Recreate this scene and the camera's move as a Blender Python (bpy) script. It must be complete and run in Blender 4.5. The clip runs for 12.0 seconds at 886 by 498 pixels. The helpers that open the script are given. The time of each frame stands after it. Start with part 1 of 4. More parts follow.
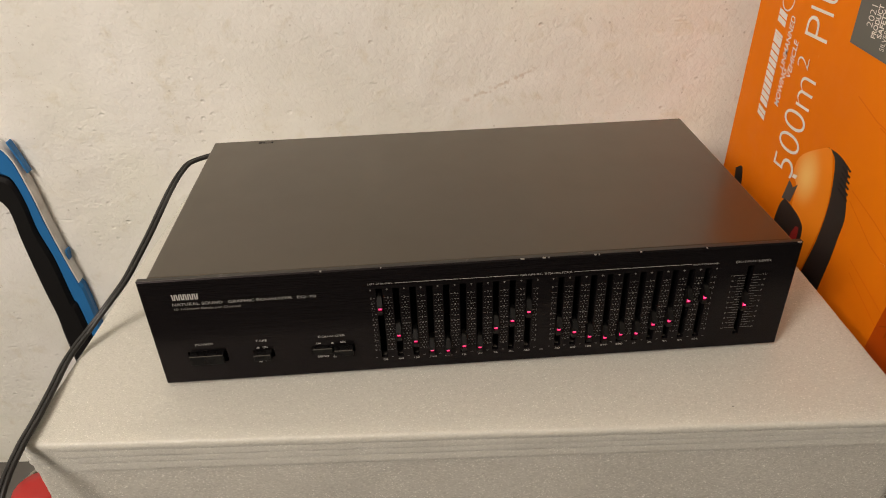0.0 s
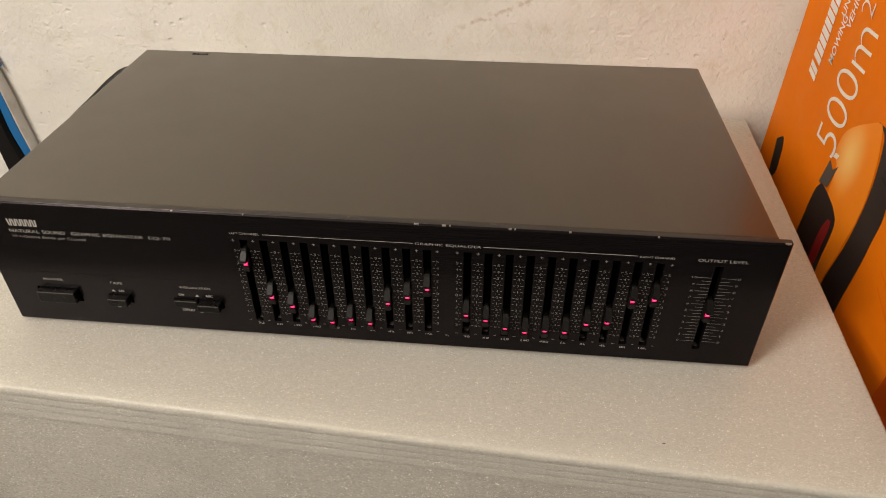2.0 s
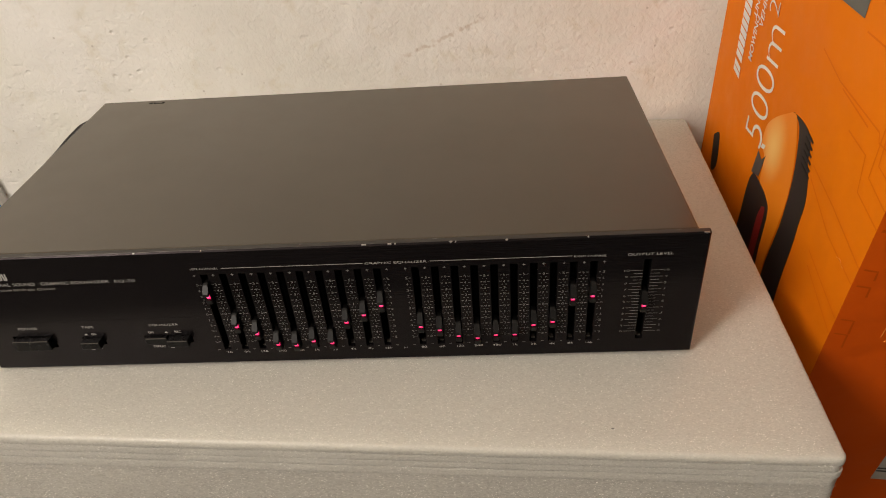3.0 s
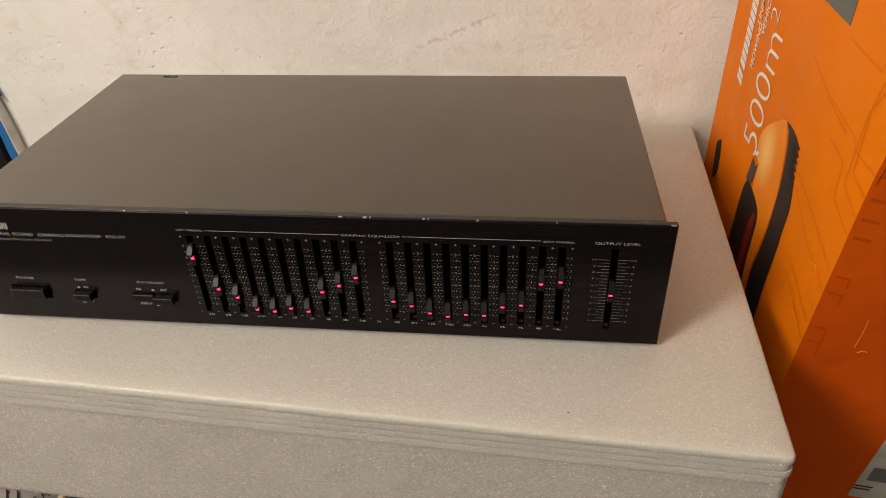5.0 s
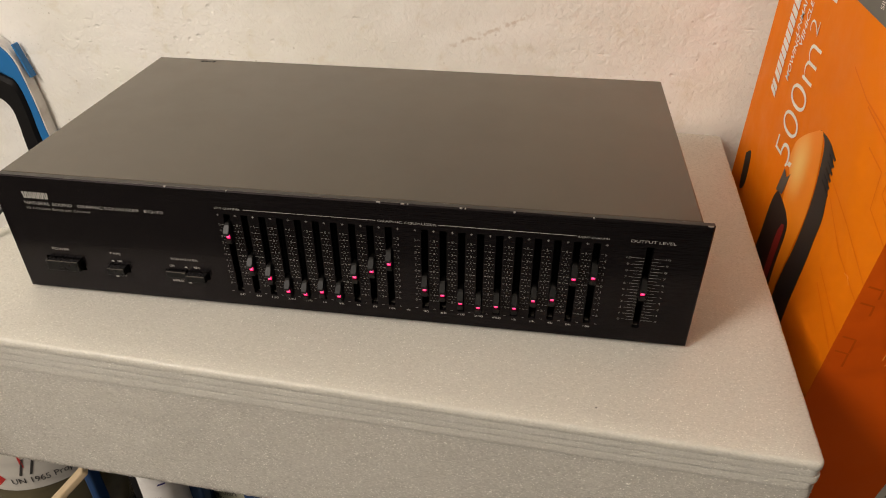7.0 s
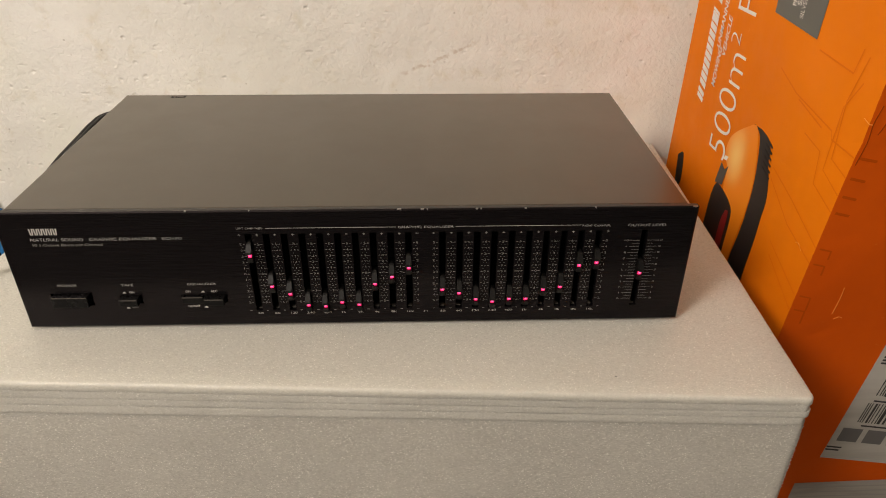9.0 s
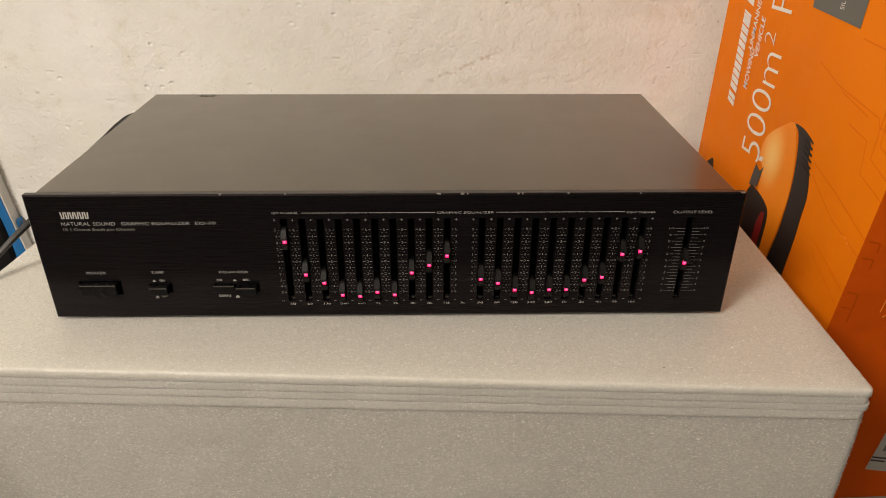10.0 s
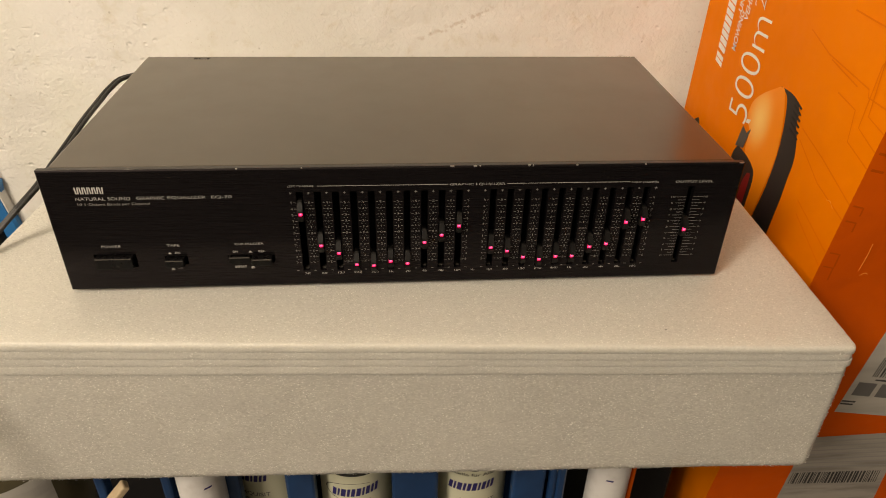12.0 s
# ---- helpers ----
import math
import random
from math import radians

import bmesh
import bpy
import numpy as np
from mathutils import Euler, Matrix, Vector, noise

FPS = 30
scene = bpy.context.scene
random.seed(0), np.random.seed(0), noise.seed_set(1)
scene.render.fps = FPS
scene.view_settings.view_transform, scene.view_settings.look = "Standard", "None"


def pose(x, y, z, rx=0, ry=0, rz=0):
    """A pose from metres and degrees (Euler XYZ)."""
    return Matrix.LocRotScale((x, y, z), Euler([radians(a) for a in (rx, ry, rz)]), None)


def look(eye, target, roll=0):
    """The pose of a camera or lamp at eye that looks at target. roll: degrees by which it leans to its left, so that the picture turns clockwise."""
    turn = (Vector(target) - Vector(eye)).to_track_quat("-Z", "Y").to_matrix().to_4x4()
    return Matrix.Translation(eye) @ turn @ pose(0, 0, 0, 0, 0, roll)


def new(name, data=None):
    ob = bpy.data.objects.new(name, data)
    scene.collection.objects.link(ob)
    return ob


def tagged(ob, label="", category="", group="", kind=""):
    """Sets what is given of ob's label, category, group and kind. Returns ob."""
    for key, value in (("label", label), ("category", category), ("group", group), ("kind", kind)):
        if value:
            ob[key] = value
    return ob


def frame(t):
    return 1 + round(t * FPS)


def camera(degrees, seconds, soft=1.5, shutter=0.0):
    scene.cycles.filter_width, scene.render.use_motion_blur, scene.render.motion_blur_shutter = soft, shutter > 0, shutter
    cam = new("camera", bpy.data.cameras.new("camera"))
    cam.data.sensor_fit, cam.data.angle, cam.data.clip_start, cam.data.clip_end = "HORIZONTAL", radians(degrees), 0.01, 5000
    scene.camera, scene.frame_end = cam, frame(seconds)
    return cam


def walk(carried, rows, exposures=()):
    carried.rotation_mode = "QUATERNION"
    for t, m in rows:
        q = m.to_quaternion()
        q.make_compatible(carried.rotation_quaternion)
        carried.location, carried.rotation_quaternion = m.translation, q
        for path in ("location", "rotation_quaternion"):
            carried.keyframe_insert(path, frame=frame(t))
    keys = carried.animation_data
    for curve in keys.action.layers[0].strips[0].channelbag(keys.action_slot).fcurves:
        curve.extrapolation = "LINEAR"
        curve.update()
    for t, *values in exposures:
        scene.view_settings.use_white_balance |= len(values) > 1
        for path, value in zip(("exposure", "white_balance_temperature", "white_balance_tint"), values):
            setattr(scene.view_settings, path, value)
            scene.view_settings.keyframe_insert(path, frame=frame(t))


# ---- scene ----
cam = camera(66.0, 12.0, soft=1.0)
PATH = [
    (0, (-0.039, -0.369, 0.328), (0.043, 1.329, -0.725), -2.0),
    (0.5, (-0.051, -0.343, 0.317), (0.119, 1.294, -0.819), -0.8),
    (1, (-0.019, -0.331, 0.324), (0.114, 1.322, -0.793), -1.9),
    (1.5, (0.024, -0.304, 0.306), (0.068, 1.333, -0.842), 1.7),
    (2, (0.073, -0.286, 0.286), (-0.089, 1.312, -0.905), -0.2),
    (2.5, (0.106, -0.284, 0.288), (-0.119, 1.361, -0.826), -3.4),
    (3, (0.098, -0.306, 0.297), (-0.032, 1.33, -0.846), -4.7),
    (3.2, (0.087, -0.315, 0.296), (0.036, 1.325, -0.847), -2.1),
    (4.8, (0.138, -0.327, 0.29), (-0.101, 1.321, -0.818), -3.7),
    (5, (0.132, -0.322, 0.289), (-0.089, 1.316, -0.836), -2.5),
    (5.5, (0.133, -0.316, 0.285), (-0.084, 1.314, -0.853), -1.5),
    (6, (0.128, -0.322, 0.286), (-0.137, 1.313, -0.834), -2.2),
    (6.5, (0.136, -0.325, 0.286), (-0.117, 1.331, -0.806), -2.8),
    (7, (0.117, -0.332, 0.282), (-0.126, 1.316, -0.824), 0.0),
    (7.2, (0.106, -0.332, 0.278), (-0.106, 1.316, -0.835), 1.7),
    (8.8, (0.044, -0.385, 0.286), (0.036, 1.328, -0.746), -1.1),
    (9, (0.045, -0.375, 0.279), (0.102, 1.349, -0.732), 0.3),
    (9.5, (0.04, -0.353, 0.236), (0.095, 1.407, -0.713), -1.7),
    (10, (0.024, -0.379, 0.246), (0.066, 1.398, -0.671), 0.3),
    (10.5, (0.007, -0.373, 0.252), (0.194, 1.304, -0.823), 2.7),
    (11, (0.0, -0.369, 0.256), (0.254, 1.301, -0.816), 4.0),
    (11.5, (-0.005, -0.37, 0.259), (0.338, 1.289, -0.804), 5.4),
    (12, (-0.007, -0.381, 0.267), (0.138, 1.309, -0.794), 1.4),
]
walk(cam, [(t, look(eye, target, roll)) for t, eye, target, roll in PATH],
     exposures=[(0, 0.0, 6150, 10), (1.5, 0.03, 6150, 10), (2.0, 0.12, 6150, 10), (2.5, 0.05, 6150, 10), (3.2, 0.03, 6150, 10), (4.8, 0.10, 6150, 10), (7.2, 0.12, 6150, 10), (8.8, 0.10, 6150, 10),
                (10.0, 0.12, 6150, 10), (10.5, 0.28, 6450, 8), (11.0, 0.26, 6500, 9), (11.5, 0.25, 6500, 10), (12.0, 0.21, 6850, 9)])

# ---- light ----
world = bpy.data.worlds.new("world")
world.use_nodes = True
scene.world = world
world.node_tree.nodes["Background"].inputs["Color"].default_value = (1.0, 0.86, 0.68, 1)
world.node_tree.nodes["Background"].inputs["Strength"].default_value = 0.05


# one unseen lamp, placed and sized to suit the cast shadows
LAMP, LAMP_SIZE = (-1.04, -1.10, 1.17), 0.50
bulb = bpy.data.lights.new("unseen_lamp_light", "POINT")
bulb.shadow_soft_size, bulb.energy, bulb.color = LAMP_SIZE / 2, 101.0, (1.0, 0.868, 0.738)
new("unseen_lamp_light", bulb).location = LAMP

# ---- materials ----
MATS = {}


class Mat:
    """A node material with a few short-hands."""

    def __init__(self, name, colour=(0.5, 0.5, 0.5), rough=0.5, metal=0.0, spec=0.5):
        self.m = bpy.data.materials.new(name)
        self.m.use_nodes = True
        self.t = self.m.node_tree
        self.b = self.t.nodes["Principled BSDF"]
        self.set("Base Color", (*colour, 1))
        self.set("Roughness", rough)
        self.set("Metallic", metal)
        self.set("Specular IOR Level", spec)
        self.co = self.node("ShaderNodeTexCoord").outputs["Object"]
        MATS[name] = self.m

    def node(self, kind):
        return self.t.nodes.new(kind)

    def set(self, name, value):
        self.b.inputs[name].default_value = value

    def link(self, a, b):
        self.t.links.new(a, b)

    def stretch(self, s, co=None):
        n = self.node("ShaderNodeMapping")
        n.inputs["Scale"].default_value = s
        self.link(co or self.co, n.inputs["Vector"])
        return n.outputs["Vector"]

    def noise(self, scale, detail=3.0, rough=0.55, co=None, distort=0.0):
        n = self.node("ShaderNodeTexNoise")
        n.inputs["Scale"].default_value, n.inputs["Detail"].default_value = scale, detail
        n.inputs["Roughness"].default_value, n.inputs["Distortion"].default_value = rough, distort
        self.link(co or self.co, n.inputs["Vector"])
        return n.outputs["Fac"]

    def cells(self, scale, out="Distance", co=None, feature="F1"):
        n = self.node("ShaderNodeTexVoronoi")
        n.feature = feature
        n.inputs["Scale"].default_value = scale
        self.link(co or self.co, n.inputs["Vector"])
        return n.outputs[out]

    def ramp(self, fac, lo, hi, a=0.0, b=1.0):
        n = self.node("ShaderNodeMapRange")
        n.interpolation_type = "SMOOTHSTEP"
        for k, v in zip(("From Min", "From Max", "To Min", "To Max"), (lo, hi, a, b)):
            n.inputs[k].default_value = v
        self.link(fac, n.inputs["Value"])
        return n.outputs["Result"]

    def math(self, op, a, b=0.0, c=0.0):
        n = self.node("ShaderNodeMath")
        n.operation = op
        for k, v in enumerate((a, b, c)):
            if isinstance(v, (int, float)):
                n.inputs[k].default_value = v
            else:
                self.link(v, n.inputs[k])
        return n.outputs[0]

    def mix(self, fac, a, b):
        n = self.node("ShaderNodeMix")
        n.data_type = "RGBA"
        for s, v in ((n.inputs["A"], a), (n.inputs["B"], b)):
            if isinstance(v, tuple):
                s.default_value = (*v, 1)
            else:
                self.link(v, s)
        if isinstance(fac, (int, float)):
            n.inputs["Factor"].default_value = fac
        else:
            self.link(fac, n.inputs["Factor"])
        return n.outputs["Result"]

    def colour(self, socket):
        self.link(socket, self.b.inputs["Base Color"])

    def rough(self, socket):
        self.link(socket, self.b.inputs["Roughness"])

    def bump(self, height, strength, distance, before=None):
        n = self.node("ShaderNodeBump")
        n.inputs["Strength"].default_value, n.inputs["Distance"].default_value = strength, distance
        self.link(height, n.inputs["Height"])
        if before:
            self.link(before, n.inputs["Normal"])
        self.link(n.outputs["Normal"], self.b.inputs["Normal"])
        return n.outputs["Normal"]


# whitewashed plaster: soft waves, pits, a few grey specks and one brown rubbed streak
p = Mat("plaster", (0.78, 0.74, 0.66), 0.75, spec=0.25)
wide = p.noise(7, 3, 0.5)
mid = p.noise(38, 4, 0.6, distort=0.4)
base = p.mix(p.ramp(wide, 0.35, 0.65), (0.79, 0.776, 0.712), (0.85, 0.836, 0.790))
base = p.mix(p.ramp(p.noise(3.1, 2), 0.46, 0.58, 0, 0.55), base, (0.83, 0.825, 0.72))
base = p.mix(p.ramp(mid, 0.54, 0.74, 0, 0.40), base, (0.66, 0.605, 0.46))
speck = p.math("MULTIPLY", p.ramp(p.cells(95), 0.07, 0.15, 1, 0), p.ramp(p.noise(16, 2), 0.50, 0.62))
base = p.mix(p.math("MULTIPLY", speck, 0.40), base, (0.30, 0.255, 0.19))
dots = p.math("MULTIPLY", p.ramp(p.cells(230), 0.08, 0.20, 1, 0), p.ramp(p.noise(11, 3), 0.50, 0.66))
base = p.mix(p.math("MULTIPLY", dots, 0.35), base, (0.45, 0.38, 0.28))
sx = p.node("ShaderNodeSeparateXYZ")
p.link(p.co, sx.inputs[0])
wob = p.math("MULTIPLY_ADD", p.noise(70, 3), 0.022, -0.011)
along = sx.outputs["X"]
height = p.math("MULTIPLY_ADD", along, -0.42, p.math("ADD", sx.outputs["Z"], wob))
line = p.ramp(p.math("ABSOLUTE", p.math("SUBTRACT", height, 0.0765)), 0.0005, 0.0034, 1, 0)
span = p.math("MULTIPLY", p.ramp(along, -0.02, 0.0), p.ramp(along, 0.06, 0.075, 1, 0))
streak = p.math("MULTIPLY", p.math("MULTIPLY", line, span), p.ramp(p.noise(160, 2), 0.38, 0.62))
base = p.mix(p.math("MULTIPLY", streak, 0.4), base, (0.42, 0.30, 0.18))
p.colour(base)
n1 = p.bump(p.noise(16, 2, 0.5), 0.40, 0.010)
n2 = p.bump(p.noise(62, 3, 0.5), 0.38, 0.0030, n1)
n3 = p.bump(p.noise(215, 2, 0.55, distort=0.5), 0.55, 0.0021, n2)
# pits and trowel nicks stand in flocks
flock = p.ramp(p.noise(9, 3), 0.46, 0.60)
pit = p.math("MULTIPLY", p.ramp(p.cells(85, co=p.stretch((0.7, 1, 1))), 0.05, 0.22, 1, 0), flock)
n4 = p.bump(p.math("SUBTRACT", 1.0, pit), 0.60, 0.0016, n3)
p.bump(p.ramp(p.cells(34, co=p.stretch((0.45, 1, 1.6))), 0.02, 0.13), 0.45, 0.0012, n4)

# white expanded foam: pearly cells, some of their glints put into the colour
def foam_material(name, tone, grain, deep):
    f = Mat(name, tone, 0.5, spec=0.5)
    f.set("Subsurface Weight", 0.35 + 0.27 * deep)
    f.set("Subsurface Radius", (0.024, 0.023, 0.021))
    f.set("Subsurface Scale", 0.30 + 0.20 * deep)
    blotch = f.noise(16, 4)
    dark = tuple(c * 0.92 for c in tone)
    pale = tuple(min(0.95, c * 1.45) for c in tone)
    shade = tuple(c * 0.84 for c in tone)
    # flattened cells, each tilted its own way, so that single ones flash
    flat = f.stretch((0.5, 1.0, 1.0))
    sp = f.node("ShaderNodeSeparateColor")
    f.link(f.cells(grain, "Color", flat), sp.inputs[0])
    who = f.node("ShaderNodeObjectInfo").outputs["Random"]
    tint = f.mix(f.ramp(blotch, 0.35, 0.65), dark, tone)
    tint = f.mix(f.math("MULTIPLY", who, 0.8), tint, dark)
    tint = f.mix(f.ramp(f.noise(grain * 0.45, 2, 0.6, co=flat), 0.45, 0.75, 0, 0.24), tint, shade)
    # single cells mixed paler, as painted glints
    f.colour(f.mix(f.ramp(sp.outputs[0], 0.60, 1.0, 0, 0.20 + 0.14 * deep), tint, pale))
    f.rough(f.ramp(sp.outputs[1], 0.50, 0.95, 0.55, 0.18))
    n1 = f.bump(sp.outputs[2], 0.40, 0.00030)
    n2 = f.bump(f.noise(grain * 0.55, 3, 0.6, co=flat), 0.25, 0.0004, n1)
    f.bump(f.noise(75, 3), 0.03, 0.0020, n2)


foam_material("foam", (0.606, 0.591, 0.527), 2100, 0.25)
foam_material("foam_block", (0.54, 0.524, 0.468), 1500, 1.0)
# paler than the foam itself, so that the beads read as glints
Mat("foam_glint_bead", (0.80, 0.78, 0.71), 0.30, spec=0.6)

# satin dark grey-brown lacquered sheet metal
c = Mat("lacquered_steel", (0.009, 0.007, 0.005), 0.40, spec=0.75)
c.set("Coat Weight", 1.0)
c.set("Coat Roughness", 0.19)
c.set("Coat IOR", 1.42)
c.set("Coat Tint", (1.0, 0.942, 0.86, 1))
c.set("Specular Tint", (1.0, 0.885, 0.71, 1))
c.set("Sheen Weight", 0.09)
c.set("Sheen Roughness", 0.35)
c.set("Sheen Tint", (1.0, 0.82, 0.60, 1))
c.colour(c.mix(c.ramp(c.noise(9, 4), 0.35, 0.7), (0.0045, 0.0034, 0.0025), (0.008, 0.006, 0.0045)))
c.rough(c.ramp(c.noise(26, 4, 0.6), 0.3, 0.75, 0.38, 0.42))

# black brushed and anodised front plate
a = Mat("brushed_black", (0.004, 0.0037, 0.0037), 0.2, spec=0.17)
a.set("Specular Tint", (1.0, 0.86, 0.90, 1))
hair = a.noise(40, 3, 0.7, co=a.stretch((0.6, 1, 60)))
a.colour(a.mix(a.ramp(hair, 0.35, 0.7), (0.0038, 0.0033, 0.0036), (0.0064, 0.0056, 0.0059)))
a.rough(a.ramp(hair, 0.3, 0.7, 0.15, 0.24))
a.bump(hair, 0.06, 0.0002)
Mat("bare_aluminium", (0.50, 0.48, 0.46), 0.4, 1.0)
edge = Mat("plate_edge", (0.05, 0.046, 0.042), 0.30, 0.6)
edge.colour(edge.mix(edge.ramp(edge.noise(70, 4, 0.7, co=edge.stretch((1, 1, 0.2))), 0.60, 0.80), (0.05, 0.045, 0.040), (0.30, 0.28, 0.25)))
# near black, stands in for the shade in slots and notches
Mat("slot_shade", (0.004, 0.004, 0.004), 0.8, spec=0.1)
k = Mat("knob_plastic", (0.022, 0.020, 0.018), 0.40, spec=0.25)
k.colour(k.mix(k.ramp(k.noise(420, 4, 0.75), 0.54, 0.74), (0.0035, 0.0032, 0.0030), (0.034, 0.029, 0.023)))
b = Mat("button_plastic", (0.004, 0.0037, 0.0037), 0.30, spec=0.14)
b.rough(b.ramp(b.noise(300, 3), 0.3, 0.7, 0.22, 0.42))
# dust in slot and notch, and the painted highlight on button edges
Mat("dust_and_highlight", (0.09, 0.08, 0.068), 0.9)
Mat("print_white", (0.47, 0.45, 0.42), 0.6)
Mat("print_dim", (0.27, 0.258, 0.24), 0.6)
led = Mat("red_light", (0.5, 0.01, 0.06), 0.3)
core = led.node("ShaderNodeVectorMath")
core.operation = "LENGTH"
led.link(led.stretch((1.0, 0.0, 1.0)), core.inputs[0])
led.link(led.mix(led.ramp(core.outputs["Value"], 0.0001, 0.0013), (1.0, 0.20, 0.45), (0.80, 0.004, 0.09)), led.b.inputs["Emission Color"])
led.set("Emission Strength", 1.4)
cab = Mat("black_cable", (0.016, 0.015, 0.014), 0.42)
cab.bump(cab.noise(220, 2), 0.2, 0.0006)

# glossy printed cardboard with scuffs
def card_material(name, low, high):
    o = Mat(name, high, 0.42, spec=0.05)
    tone = o.mix(o.ramp(o.noise(5, 3), 0.35, 0.7), low, high)
    flute = o.noise(90, 2, 0.5, co=o.stretch((0.04, 0.04, 1)))
    scuff = o.math("MULTIPLY", o.ramp(o.noise(55, 5, 0.75, distort=0.6), 0.66, 0.76), 0.2)
    o.colour(o.mix(scuff, tone, (0.85, 0.38, 0.10)))
    o.rough(o.ramp(o.noise(30, 3), 0.3, 0.7, 0.36, 0.55))
    n1 = o.bump(o.noise(11, 3), 0.7, 0.006)
    n2 = o.bump(flute, 0.40, 0.0010, n1)
    o.bump(o.noise(160, 3, 0.6), 0.18, 0.0006, n2)


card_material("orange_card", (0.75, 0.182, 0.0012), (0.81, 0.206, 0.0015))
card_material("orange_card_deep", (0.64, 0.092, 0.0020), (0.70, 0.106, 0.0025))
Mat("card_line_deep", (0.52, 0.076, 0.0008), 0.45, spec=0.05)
Mat("card_line", (0.72, 0.158, 0.0010), 0.45, spec=0.05)
Mat("card_white", (0.78, 0.74, 0.68), 0.5)
Mat("card_grey", (0.115, 0.115, 0.100), 0.5)
cg = Mat("card_orange_light", (0.88, 0.27, 0.004), 0.4, spec=0.25)
away = cg.node("ShaderNodeVectorMath")
away.operation = "DISTANCE"
cg.link(cg.stretch((0, 1, 0.7)), away.inputs[0])
away.inputs[1].default_value = (0, -0.003, 0.3675)
cg.colour(cg.mix(cg.ramp(away.outputs["Value"], 0.0, 0.024), (0.93, 0.56, 0.16), (0.86, 0.25, 0.004)))
Mat("card_crease_shade", (0.30, 0.045, 0.001), 0.5, spec=0.08)
Mat("card_scratch", (0.86, 0.32, 0.04), 0.5)
Mat("card_dark", (0.022, 0.018, 0.017), 0.45, spec=0.3)
Mat("card_rib", (0.010, 0.008, 0.008), 0.45, spec=0.3)
Mat("card_red", (0.26, 0.012, 0.012), 0.4)
Mat("card_mid", (0.07, 0.062, 0.056), 0.4, spec=0.3)
pl = Mat("label_paper", (0.54, 0.52, 0.48), 0.55)
pl.colour(pl.mix(pl.ramp(pl.noise(24, 3, co=pl.stretch((0.3, 1, 3))), 0.4, 0.75), (0.56, 0.54, 0.49), (0.46, 0.44, 0.40)))
lp = Mat("label_pouch", (0.26, 0.24, 0.21), 0.32)
lp.colour(lp.mix(lp.ramp(lp.noise(30, 4, co=lp.stretch((0.4, 1, 2.5))), 0.40, 0.70), (0.40, 0.375, 0.33), (0.24, 0.22, 0.19)))
lp.bump(lp.noise(60, 3, co=lp.stretch((0.5, 1, 2))), 0.5, 0.0012)
Mat("label_ink", (0.035, 0.033, 0.032), 0.6)
Mat("label_grey", (0.16, 0.155, 0.15), 0.6)
Mat("label_faint", (0.34, 0.33, 0.31), 0.6)
bl = Mat("crate_blue", (0.012, 0.062, 0.19), 0.45)
bl.colour(bl.mix(bl.ramp(bl.noise(30, 4), 0.35, 0.7), (0.007, 0.036, 0.115), (0.011, 0.052, 0.155)))
Mat("rim_blue", (0.02, 0.16, 0.42), 0.40)
Mat("rubber_black", (0.008, 0.0075, 0.0075), 0.6, spec=0.2)
wp = Mat("white_plastic", (0.70, 0.69, 0.67), 0.42)
wp.colour(wp.mix(wp.ramp(wp.noise(40, 4), 0.45, 0.75), (0.72, 0.71, 0.69), (0.58, 0.56, 0.53)))
Mat("bottle_dark", (0.030, 0.030, 0.028), 0.18)
Mat("bottle_label", (0.62, 0.62, 0.46), 0.5)
Mat("ink_blue", (0.022, 0.018, 0.13), 0.5)
so = Mat("steel_olive", (0.10, 0.086, 0.045), 0.22)
so.colour(so.mix(so.ramp(so.noise(25, 4), 0.40, 0.70), (0.11, 0.093, 0.048), (0.075, 0.064, 0.036)))
Mat("valve_red", (0.42, 0.018, 0.014), 0.4)
w = Mat("lath_wood", (0.54, 0.42, 0.26), 0.6)
w.colour(w.mix(w.noise(60, 4, co=w.stretch((1, 1, 0.15))), (0.46, 0.34, 0.19), (0.62, 0.50, 0.33)))
fl = Mat("concrete", (0.20, 0.185, 0.165), 0.85)
fl.colour(fl.mix(fl.noise(6, 5), (0.09, 0.084, 0.075), (0.16, 0.15, 0.135)))
# dark tone for the unseen walls, so that little light bounces back
rw = Mat("room_paint", (0.36, 0.33, 0.28), 0.8)
rw.colour(rw.mix(rw.noise(3, 4), (0.12, 0.108, 0.09), (0.17, 0.154, 0.13)))
# pale tone for the unseen ceiling, which fills from above
cl = Mat("ceiling_paint", (0.82, 0.79, 0.72), 0.85)
cl.colour(cl.mix(cl.noise(3, 4), (0.79, 0.76, 0.69), (0.84, 0.81, 0.75)))
Mat("lamp_glass", (0.9, 0.88, 0.82), 0.4)


# ---- mesh helpers ----
def thing(name, place, label, category, group="", kind=""):
    ob = new(name)
    ob.location = place
    return tagged(ob, label, category, group, kind)


def part(name, bm, material, parent=None, label=""):
    """Links a bmesh, given in room coordinates, as one mesh under a thing or a part."""
    root = parent
    while root is not None and root.parent is not None:
        root = root.parent
    if root is not None:
        bmesh.ops.translate(bm, vec=-root.location, verts=bm.verts)
    me = bpy.data.meshes.new(name)
    bm.to_mesh(me)
    bm.free()
    me.materials.append(MATS[material])
    ob = new(name, me)
    ob.parent = parent
    if label:
        ob["label"] = label
    return ob


